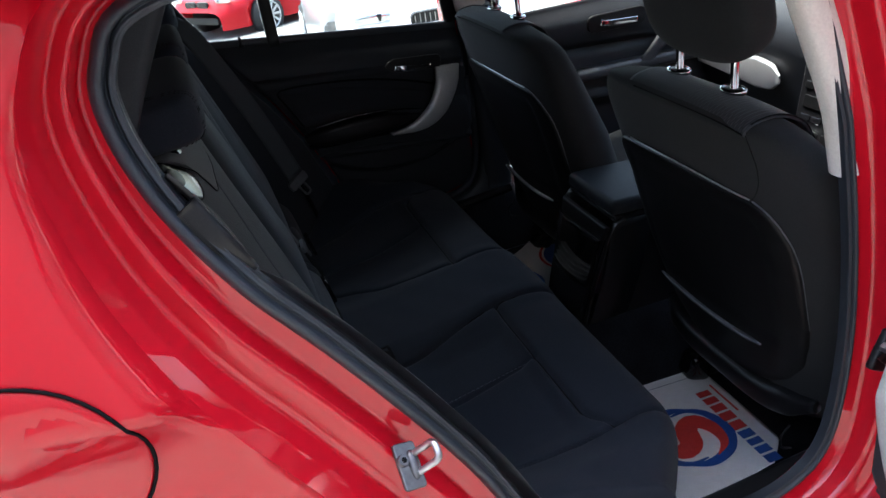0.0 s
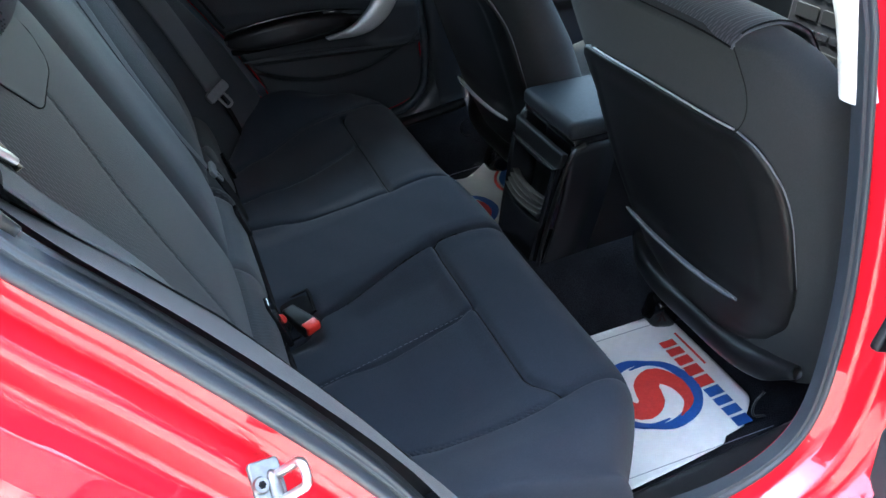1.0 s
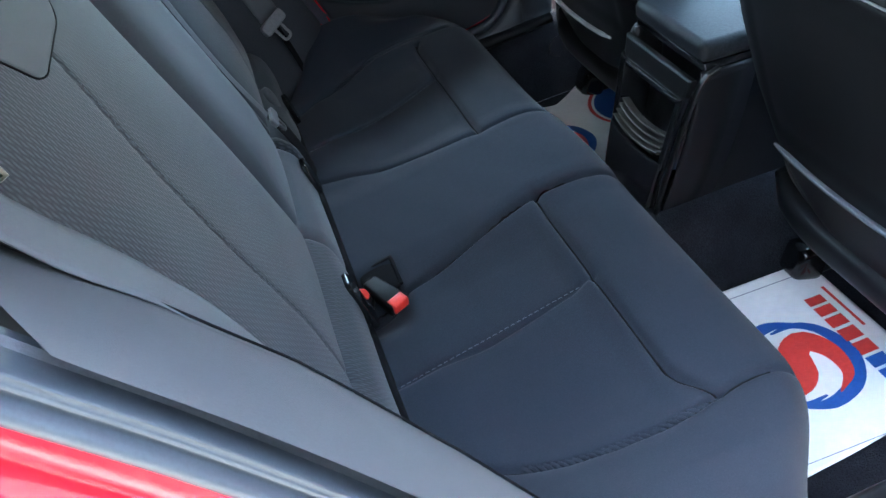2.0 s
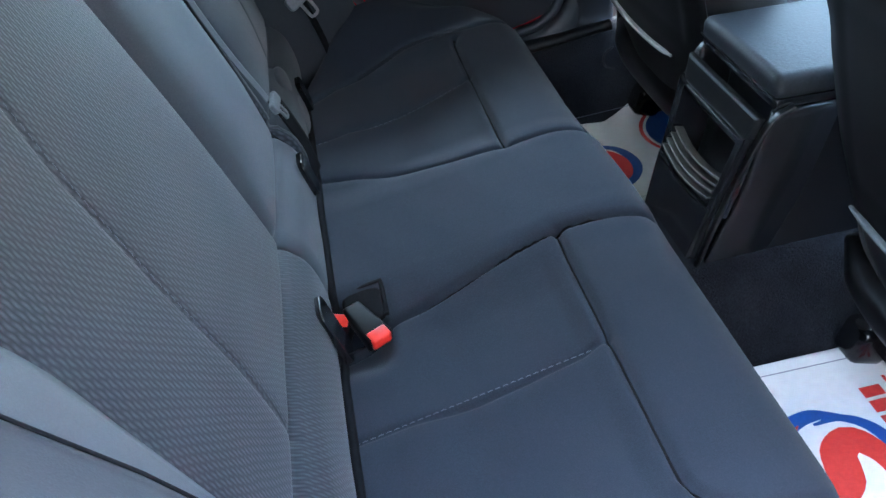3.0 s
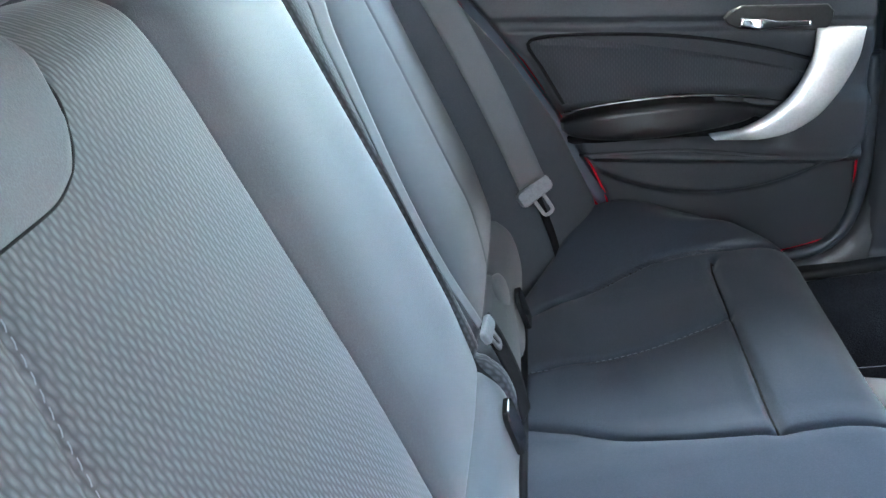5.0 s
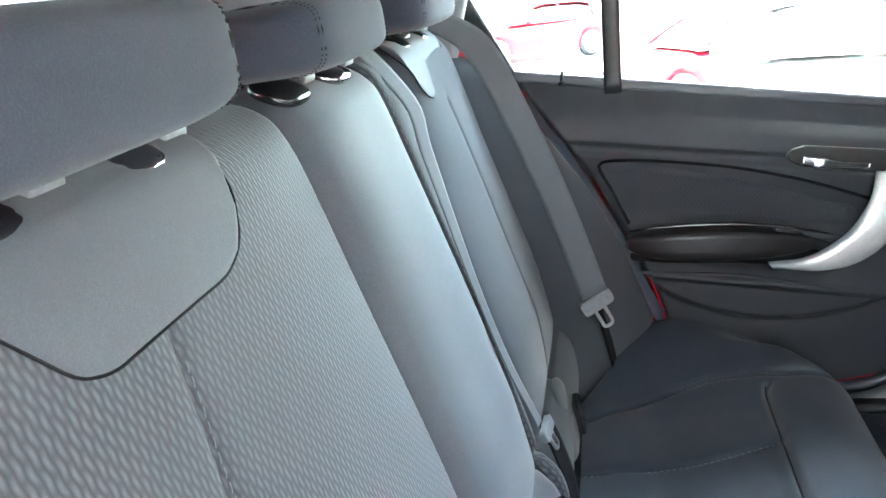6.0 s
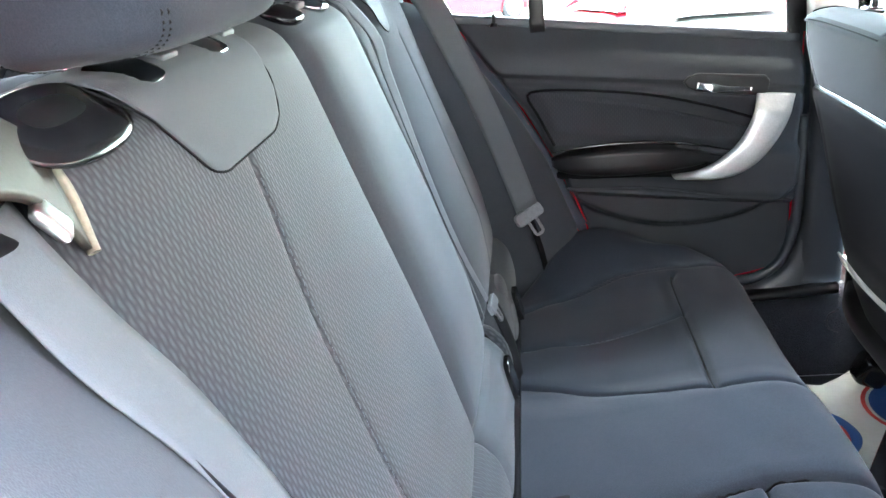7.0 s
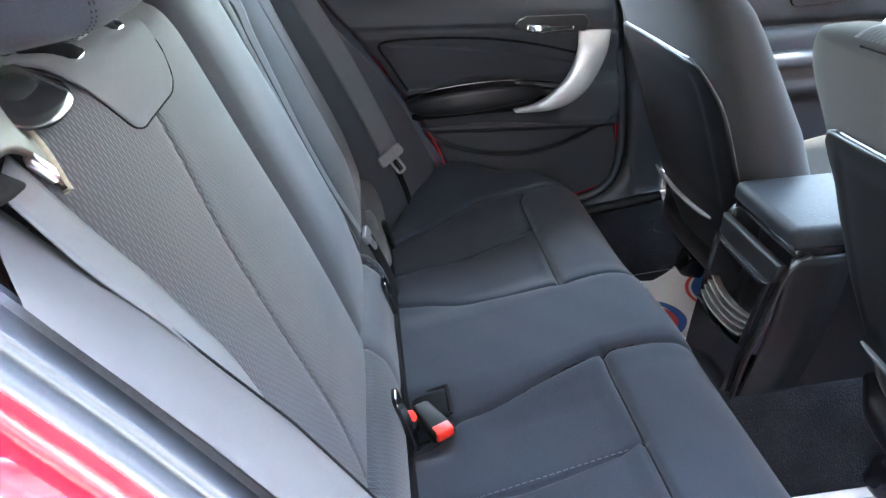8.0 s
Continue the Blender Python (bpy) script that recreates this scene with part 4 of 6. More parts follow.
grid("seat_cushion", body_pts, CLOTH, bench, "charcoal cloth seat cushion with sewn panels")


def cushion_z(x, y):
    """Height of the bench top at a place."""
    j = int(np.argmin(np.abs(cy - y)))
    half = np.argmax(cz_[:, j] > 0.49)
    seg = slice(half, half + 139)
    return float(np.interp(x, cx_[seg, j], cz_[seg, j]))


def stitches(name, pts, step, length, r, parent, mat, lift=0.001, skew=0.0, face=(0, 0, 1)):
    """A row of short raised stitches along a line on the cushion, as one mesh."""
    line = spline(pts, 400)
    s = np.concatenate([[0], np.cumsum(np.linalg.norm(np.diff(line, axis=0), axis=1))])
    verts, faces = [], []
    for q in np.arange(step / 2, s[-1], step):
        c = np.array([np.interp(q, s, line[:, k]) for k in range(3)])
        e = np.array([np.interp(min(q + 0.004, s[-1]), s, line[:, k]) for k in range(3)])
        t = (e - c) / (np.linalg.norm(e - c) + 1e-9)
        side = np.cross(t, face)
        side /= np.linalg.norm(side) + 1e-9
        d = t * math.cos(skew) + side * math.sin(skew)
        w = np.cross(d, face)
        up = np.cross(w, d)
        i = len(verts)
        for a in (-length / 2, 0, length / 2):
            hgt = lift + (r if a == 0 else 0)
            for b, g in ((-r, 0), (0, r), (r, 0)):
                verts.append(c + d * a + w * b + up * (hgt + g))
        for a in range(2):
            for b in range(2):
                faces.append((i + a * 3 + b, i + a * 3 + b + 1, i + a * 3 + b + 4, i + a * 3 + b + 3))
    return mesh_ob(name, verts, faces, mat, parent)


def on_cushion(pts, off=0.0):
    return [(x, y, cushion_z(x, y) + off) for x, y in pts]


for k, s in (("near", -1), ("far", 1)):
    pts = [(x, s * y) for x, y in OUTER_SEAM if 0.14 < x < 0.40]
    ob = stitches("piping", on_cushion(pts, 0.003), 0.0085, 0.018, 0.0026, bench, CLOTH, 0.002, 0.75)
    ob["kind"] = "stuff"
for pts in SEAMS:
    fine = [tuple(q) for q in spline([(x, y) for x, y in pts if x < 0.465], 60)]
    sweep("seam_line", np.array(on_cushion(fine, 0.0004)), circle(0.0015, 6), SEAM_SHADE, bench, "dark sewn seam")
for pts in FINE:
    ob = stitches("stitching", on_cushion(pts, 0.0015), 0.009, 0.006, 0.0007, bench, THREAD, 0.0006)
    ob["kind"] = "stuff"

# the crease is closed, so its shade is drawn as a dark tube
sweep("crease", np.array([(0.051, y, cushion_z(0.056, y) + 0.002) for y in np.linspace(-0.46, 0.46, 80)]), circle(0.0055, 8), SEAM_SHADE, bench, "dark tube painted as shade between cushion and backrest")

# backrest: profile from the crease up over the top
BACK = [(0.030, 0.45), (0.045, 0.50), (0.047, 0.545), (0.036, 0.592), (0.012, 0.628), (-0.012, 0.69), (-0.050, 0.80), (-0.085, 0.90), (-0.134, 1.042),
        (-0.153, 1.088), (-0.168, 1.108), (-0.196, 1.118), (-0.232, 1.112), (-0.262, 1.075), (-0.268, 1.00), (-0.25, 0.9)]
bs = spline(BACK, 230)
bt = np.gradient(bs, axis=0)
bt /= np.linalg.norm(bt, axis=1)[:, None]
bnorm = np.stack([bt[:, 1], -bt[:, 0]], 1)
if bnorm[100, 0] < 0:
    bnorm = -bnorm


def back_point(z, y, off=0.0):
    """A place on the front of the backrest plane at height z."""
    k = int(np.argmin(np.abs(bs[:150, 1] - z)))
    return (bs[k, 0] + bnorm[k, 0] * off, y, bs[k, 1] + bnorm[k, 1] * off)


def back_panel(name, y0, y1, mat, label="", puff=0.014, z0=0.44, z1=2.0, lines=(), ny=120, round_edge=0.02, base=0.0, edge_drop=0.012, hollow=0.0):
    """One upholstered panel of the backrest between two lines; lines: grooves as (y, z) polylines. y0, y1 may fall with height."""
    keep = [i for i in range(len(bs)) if (bs[i, 1] > z0 or i > 150) and (bs[i, 1] < z1 or i > 400)]
    P, N = bs[keep], bnorm[keep]
    v = np.linspace(0, 1, ny)
    ya, yb = (f(P[:, 1])[:, None] if callable(f) else np.full((len(P), 1), f) for f in (y0, y1))
    Y = ya + (yb - ya) * v[None, :]
    e = np.minimum(Y - ya, yb - Y)
    off = base + puff * (smooth(0.60, 0.74, P[:, 1]) * (1 - 0.75 * smooth(1.085, 1.115, P[:, 1])))[:, None] * (1 - (2 * v[None, :] - 1) ** 4) - edge_drop * (1 - np.sqrt(np.clip(1 - (1 - np.clip(e / round_edge, 0, 1)) ** 2, 0, 1)))
    off = off - hollow * (1 - (2 * v[None, :] - 1) ** 2)
    Zt = P[:, 1][:, None] * np.ones_like(Y)
    for pts, depth, w in lines:
        d = line_distance(Y, Zt, pts)
        off = off - depth * np.exp(-((d / w) ** 2)) - 0.4 * depth * np.exp(-((d / (4 * w)) ** 2))
    off = off + 0.0011 * np.sin(23 * Y + 5 * Zt) * np.sin(17 * Zt - 4 * Y)
    X = P[:, 0][:, None] + N[:, 0][:, None] * off
    Z = P[:, 1][:, None] + N[:, 1][:, None] * off
    return grid(name, np.stack([X, Y, Z], -1), mat, bench, label)


low_line = ([(-0.7, 0.626), (0.7, 0.626)], 0.008, 0.005)
BACK_SEAM = [(-0.400, 0.62), (-0.408, 0.72), (-0.406, 0.82), (-0.392, 0.925), (-0.362, 1.045)]
MID_A = lambda z: -0.088 - 0.012 * smooth(0.95, 0.60, z)
back_panel("backrest_panel", -0.618, MID_A, RIB, "ribbed charcoal cloth backrest panel", 0.016,
           lines=[low_line, (BACK_SEAM, 0.0024, 0.0030)], ny=150)
back_panel("backrest_panel", MID_A, 0.172, CLOTH_PLAIN, "smooth charcoal cloth middle backrest", 0.020, lines=[low_line], round_edge=0.03)
# near-black sheet behind the split: stops a light leak, stands for its shade
back_panel("split_shade", 0.150, 0.210, SEAM_SHADE, "dark sheet painted as shade in the split of the backrests", 0.0, base=-0.012, ny=12)
STRIP = lambda z: 0.204 + 0.046 * smooth(0.82, 1.08, z)
back_panel("backrest_panel", 0.182, lambda z: STRIP(z) + 0.004, RIB, "narrow ribbed strip beside the split", 0.004, lines=[low_line], ny=40, round_edge=0.012)
back_panel("backrest_panel", STRIP, 0.60, CLOTH_SIDE, "charcoal cloth outer backrest", 0.020, lines=[low_line, ([(0.40, 0.62), (0.40, 1.03)], 0.0025, 0.0035)], round_edge=0.03)


line = [back_point(z, y + 0.0012, 0.0150) for y, z in spline(BACK_SEAM, 24) if 0.66 < z < 1.03]
ob = stitches("stitching", line, 0.0080, 0.0058, 0.00045, bench, THREAD, 0.0006, 0.15, (0.945, 0, 0.327))
ob["kind"] = "stuff"


def patch(yc, s, w=0.125):
    """Smooth shoulder patch under a head restraint, with a shallow V at its lower edge."""
    u, v = np.linspace(-1, 1, 60), np.linspace(0, 1, 44)
    U, V = np.meshgrid(u, v, indexing="ij")
    low = np.interp(U, [-1, -0.95, -0.72, -0.57, -0.42, 0.05, 0.5, 0.7, 0.86, 0.97, 1.0], [1.106, 1.091, 1.063, 1.046, 1.042, 1.042, 1.042, 1.047, 1.061, 1.085, 1.105])
    half = w * np.ones_like(U)
    zs = low + (1.128 - low) * V
    k = np.clip(((zs - 1.036) / (1.128 - 1.036)), 0, 1)
    i0, i1 = int(np.argmin(np.abs(bs[:160, 1] - 1.036))), int(np.argmin(np.abs(bs[:, 0] + 0.205)))
    idx = i0 + k * (i1 - i0)
    lo = np.clip(idx.astype(int), 0, len(bs) - 2)
    fr = (idx - lo)[..., None]
    P = bs[lo] * (1 - fr) + bs[lo + 1] * fr
    N = bnorm[lo]
    e = np.minimum(1 - np.abs(U), V * 1.2)
    off = 0.0188 - 0.011 * smooth(0.55, 1.0, k) - 0.0012 * (1 - smooth(0, 0.05, e))
    X, Z = P[..., 0] + N[..., 0] * off, P[..., 1] + N[..., 1] * off
    grid("shoulder_patch", np.stack([X, yc + s * U * half, Z], -1), CLOTH_PLAIN, bench, "smooth charcoal shoulder patch")
    rim = [(X[a, 0], yc + s * U[a, 0] * half[a, 0], Z[a, 0]) for a in range(60)]
    rim = [(X[0, b], yc + s * U[0, b] * half[0, b], Z[0, b]) for b in range(30, 0, -1)] + rim + [(X[-1, b], yc + s * U[-1, b] * half[-1, b], Z[-1, b]) for b in range(1, 30)]
    sweep("patch_seam", spline(rim[::3], 110), circle(0.0009, 6), SEAM_SHADE, bench)


patch(-0.362, 1)
patch(0.395, -1)


def bolster(s, label):
    """Fixed side bolster between the backrest and the door opening; s is the side of the car."""
    z = np.linspace(0.44, 1.075, 90)
    f = np.linspace(0, 1, 46)
    Z, F = np.meshgrid(z, f, indexing="ij")
    xi, xo = back_x(Z) - 0.020, jamb_x(Z) + 0.002
    X = xi + (xo - xi) * F + (0.030 + 0.02 * smooth(1.0, 0.7, Z)) * np.sin(F * math.pi) ** 0.8
    Y = 0.572 + (0.694 - 0.572) * F
    top = smooth(1.03, 1.075, Z)
    X = X - 0.05 * top**2
    ob = grid("side_bolster", np.stack([X, s * Y, Z], -1), CLOTH_SIDE, bench, label, thick=0.006 if s < 0 else -0.006)
    return ob


def crest_x(z):
    """Sharp inner crest of the bolster beside the open door."""
    return np.interp(z, [0.44, 0.55, 0.65, 0.75, 0.80, 0.85, 0.90, 0.95, 1.0, 1.05, 1.08], [0.20, 0.175, 0.133, 0.079, 0.050, 0.021, -0.009, -0.046, -0.082, -0.123, -0.148])


def crested_bolster():
    """Flat-topped bolster with a sharp crest towards the backrest."""
    rows = []
    for z in np.linspace(0.44, 1.08, 110):
        xc, xo, xi = float(crest_x(z)), float(seal_edge(z)) + 0.032, float(back_x(z)) - 0.03
        bow = 0.008 * float(smooth(1.08, 0.95, z))
        inner = [(xi + (xc - xi) * f, -0.622 - 0.021 * f) for f in np.linspace(0, 0.985, 14)]
        flat = [(xc + (xo - xc) * f + bow * math.sin(f * math.pi), -0.648 - 0.141 * f - 0.003 * math.sin(f * math.pi)) for f in np.linspace(0.0, 1, 34)]
        rows.append([(x, y, z) for x, y in inner + flat])
    grid("side_bolster", np.array(rows), CLOTH_SIDE, bench, "smooth charcoal side bolster with a sharp crest")
    edge = [(float(crest_x(z)) + 0.0005, -0.6435, z) for z in np.linspace(0.50, 1.06, 60)]
    sweep("crest_seam", np.array(edge), circle(0.0011, 6), SEAM_SHADE, bench, "dark seam and shade along the crest", up=(0, 1, 0))


crested_bolster()
bolster(1, "smooth charcoal side bolster")


def head_restraint(yc, size, zc, name="head_restraint", xc=-0.168, tilt=5):
    xp = -0.200
    hr = pillow(name, size, CLOTH, bench, "low charcoal cloth head restraint", (xc, yc, zc), (0, -tilt, 0), 4.4)
    m = pose(xc, yc, zc, 0, -tilt, 0)
    for s in (-1, 1):
        # pair of stitched seams round each end
        for q, r in ((0.405, 0.0009), (0.385, 0.0009)):
            a = np.linspace(0, 2 * math.pi, 90, endpoint=False)
            f = lambda w: np.sign(w) * np.abs(w) ** (2 / 4.4)
            uu = q * 2
            c = (1 - uu**4.4) ** (1 / 4.4)
            pts = [tuple(m @ Vector((f(math.cos(t)) * c * size[0] / 2, s * q * size[1], f(math.sin(t)) * c * size[2] / 2))) for t in a]
            verts, faces = [], []
            for i in range(0, 90, 2):
                p, p2 = np.array(pts[i]), np.array(pts[(i + 1) % 90])
                ctr = np.array(m.translation) + np.array(m.to_3x3() @ Vector((0, s * q * size[1], 0)))
                o = (p - ctr) / (np.linalg.norm(p - ctr) + 1e-9)
                w = np.array(m.to_3x3() @ Vector((0, 1, 0))) * r
                j = len(verts)
                verts += [p - w + o * 0.0010, p + w + o * 0.0010, p2 + w + o * 0.0010, p2 - w + o * 0.0010, (p + p2) / 2 - w + o * 0.0020, (p + p2) / 2 + w + o * 0.0020]
                faces += [(j, j + 1, j + 5, j + 4), (j + 4, j + 5, j + 2, j + 3), (j, j + 4, j + 3), (j + 1, j + 2, j + 5)]
            st = mesh_ob("stitching", verts, faces, SEAM_SHADE, hr)
            st["kind"] = "stuff"
    for s in (-1, 1):
        y = yc + s * 0.062 + 0.004
        path = [(xp - 0.01, y, 1.08), (xp - 0.002, y, zc)]
        sweep("post", np.array(spline(path, 6)), circle(0.0055, 12), CHROME, hr, "chrome post", up=(1, 0, 0))
        col = pillow("collar", (0.046, 0.066, 0.016), CHROME if s > 0 else GLOSS, hr, "glossy oval post collar", (xp + 0.030, y, 1.119), (0, 20, 0), 2.6, 14)
        box("release_button", (0.014, 0.028, 0.007), PLASTIC_GREY, hr, "pale release button", (xp + 0.034, y + 0.048, 1.124), (0, 12, 0), 0.002)
    return hr


head_restraint(-0.366, (0.118, 0.286, 0.072), 1.167)
head_restraint(0.005, (0.116, 0.250, 0.060), 1.160)
head_restraint(0.400, (0.118, 0.280, 0.062), 1.162)


# ---------------------------------------------------------------- seat belts and buckles
def strap(name, pts, width, across, mat, parent, label="", n=40, thick=0.0014):
    """A flat strap along points; across: the direction of its width, or one per point."""
    line = spline(pts, n)
    ac = np.array(across, float)
    if ac.ndim == 1:
        ac = np.tile(ac, (len(pts), 1))
    s0 = np.linspace(0, 1, len(pts))
    aw = np.stack([np.interp(np.linspace(0, 1, n), s0, ac[:, k]) for k in range(3)], 1)
    aw /= np.linalg.norm(aw, axis=1)[:, None]
    v = np.linspace(-0.5, 0.5, 7)
    wide = np.interp(np.linspace(0, 1, n), np.linspace(0, 1, len(pts)), width) if np.ndim(width) else np.full(n, width)
    pts3 = line[:, None, :] + aw[:, None, :] * v[None, :, None] * wide[:, None, None]
    return grid(name, pts3, mat, parent, label, thick=thick)


def tongue(at, turn, parent, mat=HARD, roll=0, size=1.0):
    m = pose(*at, *turn) @ pose(0, 0, 0, 0, 0, roll) @ Matrix.Scale(size, 4)
    t = slab("tongue_grip", rounded(0.062, 0.026, 0.008), 0.011, mat, parent, "plastic tongue grip", m @ Matrix.Translation((0, 0, -0.005)), bevel=0.003)
    loop = [(-0.009, -0.012, 0), (-0.009, -0.030, 0), (-0.007, -0.042, 0), (0.007, -0.042, 0), (0.009, -0.030, 0), (0.009, -0.012, 0)]
    sweep("tongue", spline([tuple(m @ Vector(q)) for q in loop], 26), rounded(0.006, 0.003, 0.001), ZINC, t, "steel belt tongue", up=tuple(m.to_3x3() @ Vector((0, 0, 1))))
    return t


def bol(s, z, f, off=0.004):
    """A place on the side bolster."""
    xi, xo = back_x(z) - 0.020, jamb_x(z) + 0.012
    return (float(xi + (xo - xi) * f + (0.030 + 0.02 * smooth(1.0, 0.7, z)) * math.sin(f * math.pi) ** 0.8) + off, s * (0.572 + 0.128 * f), z)


far_belt = thing("seat_belt", (0, 0, 0), "grey seat belt hanging down the side bolster", "seat belt", "rear seat belts")
strap("webbing", [(-0.185, 0.585, 1.135), (-0.132, 0.594, 1.115), (-0.090, 0.600, 1.075), (-0.039, 0.604, 0.970), (0.012, 0.602, 0.850), (0.045, 0.600, 0.760), (0.076, 0.598, 0.668)], 0.047, (0.86, 0.16, 0.46), WEBBING, far_belt, "grey belt webbing")
# the same grey belt goes on here, shade painted into its colour
strap("lower_webbing", [bol(1, 0.665, 0.32, 0.003), bol(1, 0.58, 0.30, 0.003), bol(1, 0.50, 0.28, 0.0)], 0.046, (0.35, 1, 0.15), SEAM_SHADE, far_belt, "lower webbing with its shade put into a near-black colour")
tongue((0.079, 0.598, 0.655), (70, 0, 22), far_belt, PLASTIC_GREY, 24)

near_belt = thing("seat_belt", (0, 0, 0), "grey seat belt lying over the near bolster", "seat belt", "rear seat belts")
strap("webbing", [(-0.140, -0.634, 1.092), (-0.126, -0.640, 1.076), (-0.105, -0.634, 1.036), (-0.079, -0.620, 0.988), (-0.055, -0.618, 0.946), (-0.035, -0.614, 0.906), (-0.002, -0.614, 0.825), (0.040, -0.614, 0.712)],
      [0.054, 0.056, 0.060, 0.058, 0.052, 0.047, 0.044, 0.044], [(0.22, -0.95, -0.10)] * 2 + [(0.34, -0.92, -0.15)] * 2 + [(0.42, -0.90, -0.05)] * 4, WEBBING, near_belt, "grey belt webbing", 60)
box("anchor_cover", (0.084, 0.016, 0.010), GLOSS, near_belt, "gloss black anchor cover", (0.056, -0.524, 0.634), (0, 54, 0), 0.004)

mid_belt = thing("seat_belt", (0, 0, 0), "grey middle seat belt lying along the backrest split", "seat belt", "rear seat belts")
strap("webbing", [(-0.235, 0.215, 1.15), (-0.200, 0.222, 1.148), back_point(1.10, 0.224, 0.016), back_point(1.0, 0.212, 0.014), back_point(0.85, 0.192, 0.010), back_point(0.75, 0.190, 0.009), (0.012, 0.196, 0.662)],
      [0.040, 0.038, 0.030, 0.022, 0.017, 0.016, 0.016], (0.25, 1, 0.0), WEBBING, mid_belt, "grey belt webbing turned on edge along the split")
strap("lower_webbing", [(0.016, 0.216, 0.656), (0.032, 0.222, 0.612), (0.048, 0.212, 0.565), (0.056, 0.196, 0.525)], 0.036, (0.25, 1, 0.0), SEAM_SHADE, mid_belt, "black lower webbing")
tongue((0.020, 0.198, 0.654), (66, 0, 80), mid_belt, PLASTIC_GREY, 10, 0.66)


def buckle(name_label, at, turn):
    b = thing("belt_buckle", (0, 0, 0), name_label, "buckle", "belt buckles")
    m = pose(*at, *turn)
    bm = bmesh.new()
    bmesh.ops.create_cube(bm, size=1)
    for v in bm.verts:
        k = 1.0 if v.co.x > 0 else 0.72
        v.co = Vector((v.co.x * 0.068, v.co.y * 0.036 * k, v.co.z * 0.022 * (1 if v.co.x > 0 else 0.7)))
    bmesh.ops.bevel(bm, geom=bm.edges[:], offset=0.005, segments=3, profile=0.5, affect="EDGES")
    bmesh.ops.transform(bm, matrix=m, verts=bm.verts)
    body = part("buckle_body", bm, BUCKLE, b, "black buckle housing")
    bm = bmesh.new()
    bmesh.ops.create_cube(bm, size=1)
    for v in bm.verts:
        v.co = Vector((v.co.x * 0.018, v.co.y * 0.027, v.co.z * 0.017))
    bmesh.ops.bevel(bm, geom=bm.edges[:], offset=0.003, segments=2, profile=0.5, affect="EDGES")
    bmesh.ops.transform(bm, matrix=m @ Matrix.Translation((0.0285, 0, 0.0035)), verts=bm.verts)
    part("release_button", bm, RED_PLASTIC, body, "red release button")
    return b


buckle("black seat belt buckle with red button on the cushion", (0.086, -0.160, 0.518), (0, 10, -63))
buckle("black seat belt buckle half sunk in the seat crease", (0.046, -0.168, 0.502), (0, -22, 68))
buckle("black seat belt buckle sunk in the seat crease", (0.049, 0.168, 0.466), (0, -62, -20))
pocket = thing("buckle_pocket", (0, 0, 0), "dark cloth buckle pocket sewn into the cushion", "pocket")
sweep("pocket_rim", spline([(0.060, -0.090, 0.512), (0.108, -0.090, 0.522), (0.114, -0.094, 0.523), (0.114, -0.150, 0.518)], 30), rounded(0.006, 0.005, 0.002), SEAM_SHADE, pocket, "dark pocket rim")
pillow("pocket_lining", (0.056, 0.066, 0.012), SEAM_SHADE, pocket, "black pocket lining", (0.088, -0.121, 0.512), (0, -8, 0), 4.0, 14)


def isofix(x, y, z, tall=0.060):
    ob = thing("anchor_cover", (0, 0, 0), "black plastic child seat anchor cover in the crease", "anchor cover", "anchor covers")
    slab("flap", rounded(tall, 0.044, 0.012, 6), 0.008, GLOSS, ob, "", pose(x, y, z, 0, 76, 0), bevel=0.002)
    return ob


isofix(0.047, -0.192, 0.548, 0.090)
isofix(0.042, 0.115, 0.575)
isofix(0.050, 0.392, 0.562, 0.056)
pillow("anchor_pad", (0.030, 0.105, 0.125), CLOTH_PLAIN, bench, "rounded cloth tab round the anchor cover", (0.030, 0.380, 0.556), (0, -14, 0), 3.0, 20)


def release_lever():
    ob = thing("backrest_release", (0, 0, 0), "gloss black backrest release lever housing at the shoulder", "release lever")
    pillow("housing", (0.058, 0.122, 0.012), GLOSS, ob, "gloss black housing", (-0.158, -0.528, 1.112), (0, 36, 4), 2.4, 26)
    pillow("thumb_lever", (0.026, 0.072, 0.008), HARD, ob, "black thumb lever", (-0.160, -0.532, 1.117), (0, 36, 4), 2.6, 14)


release_lever()


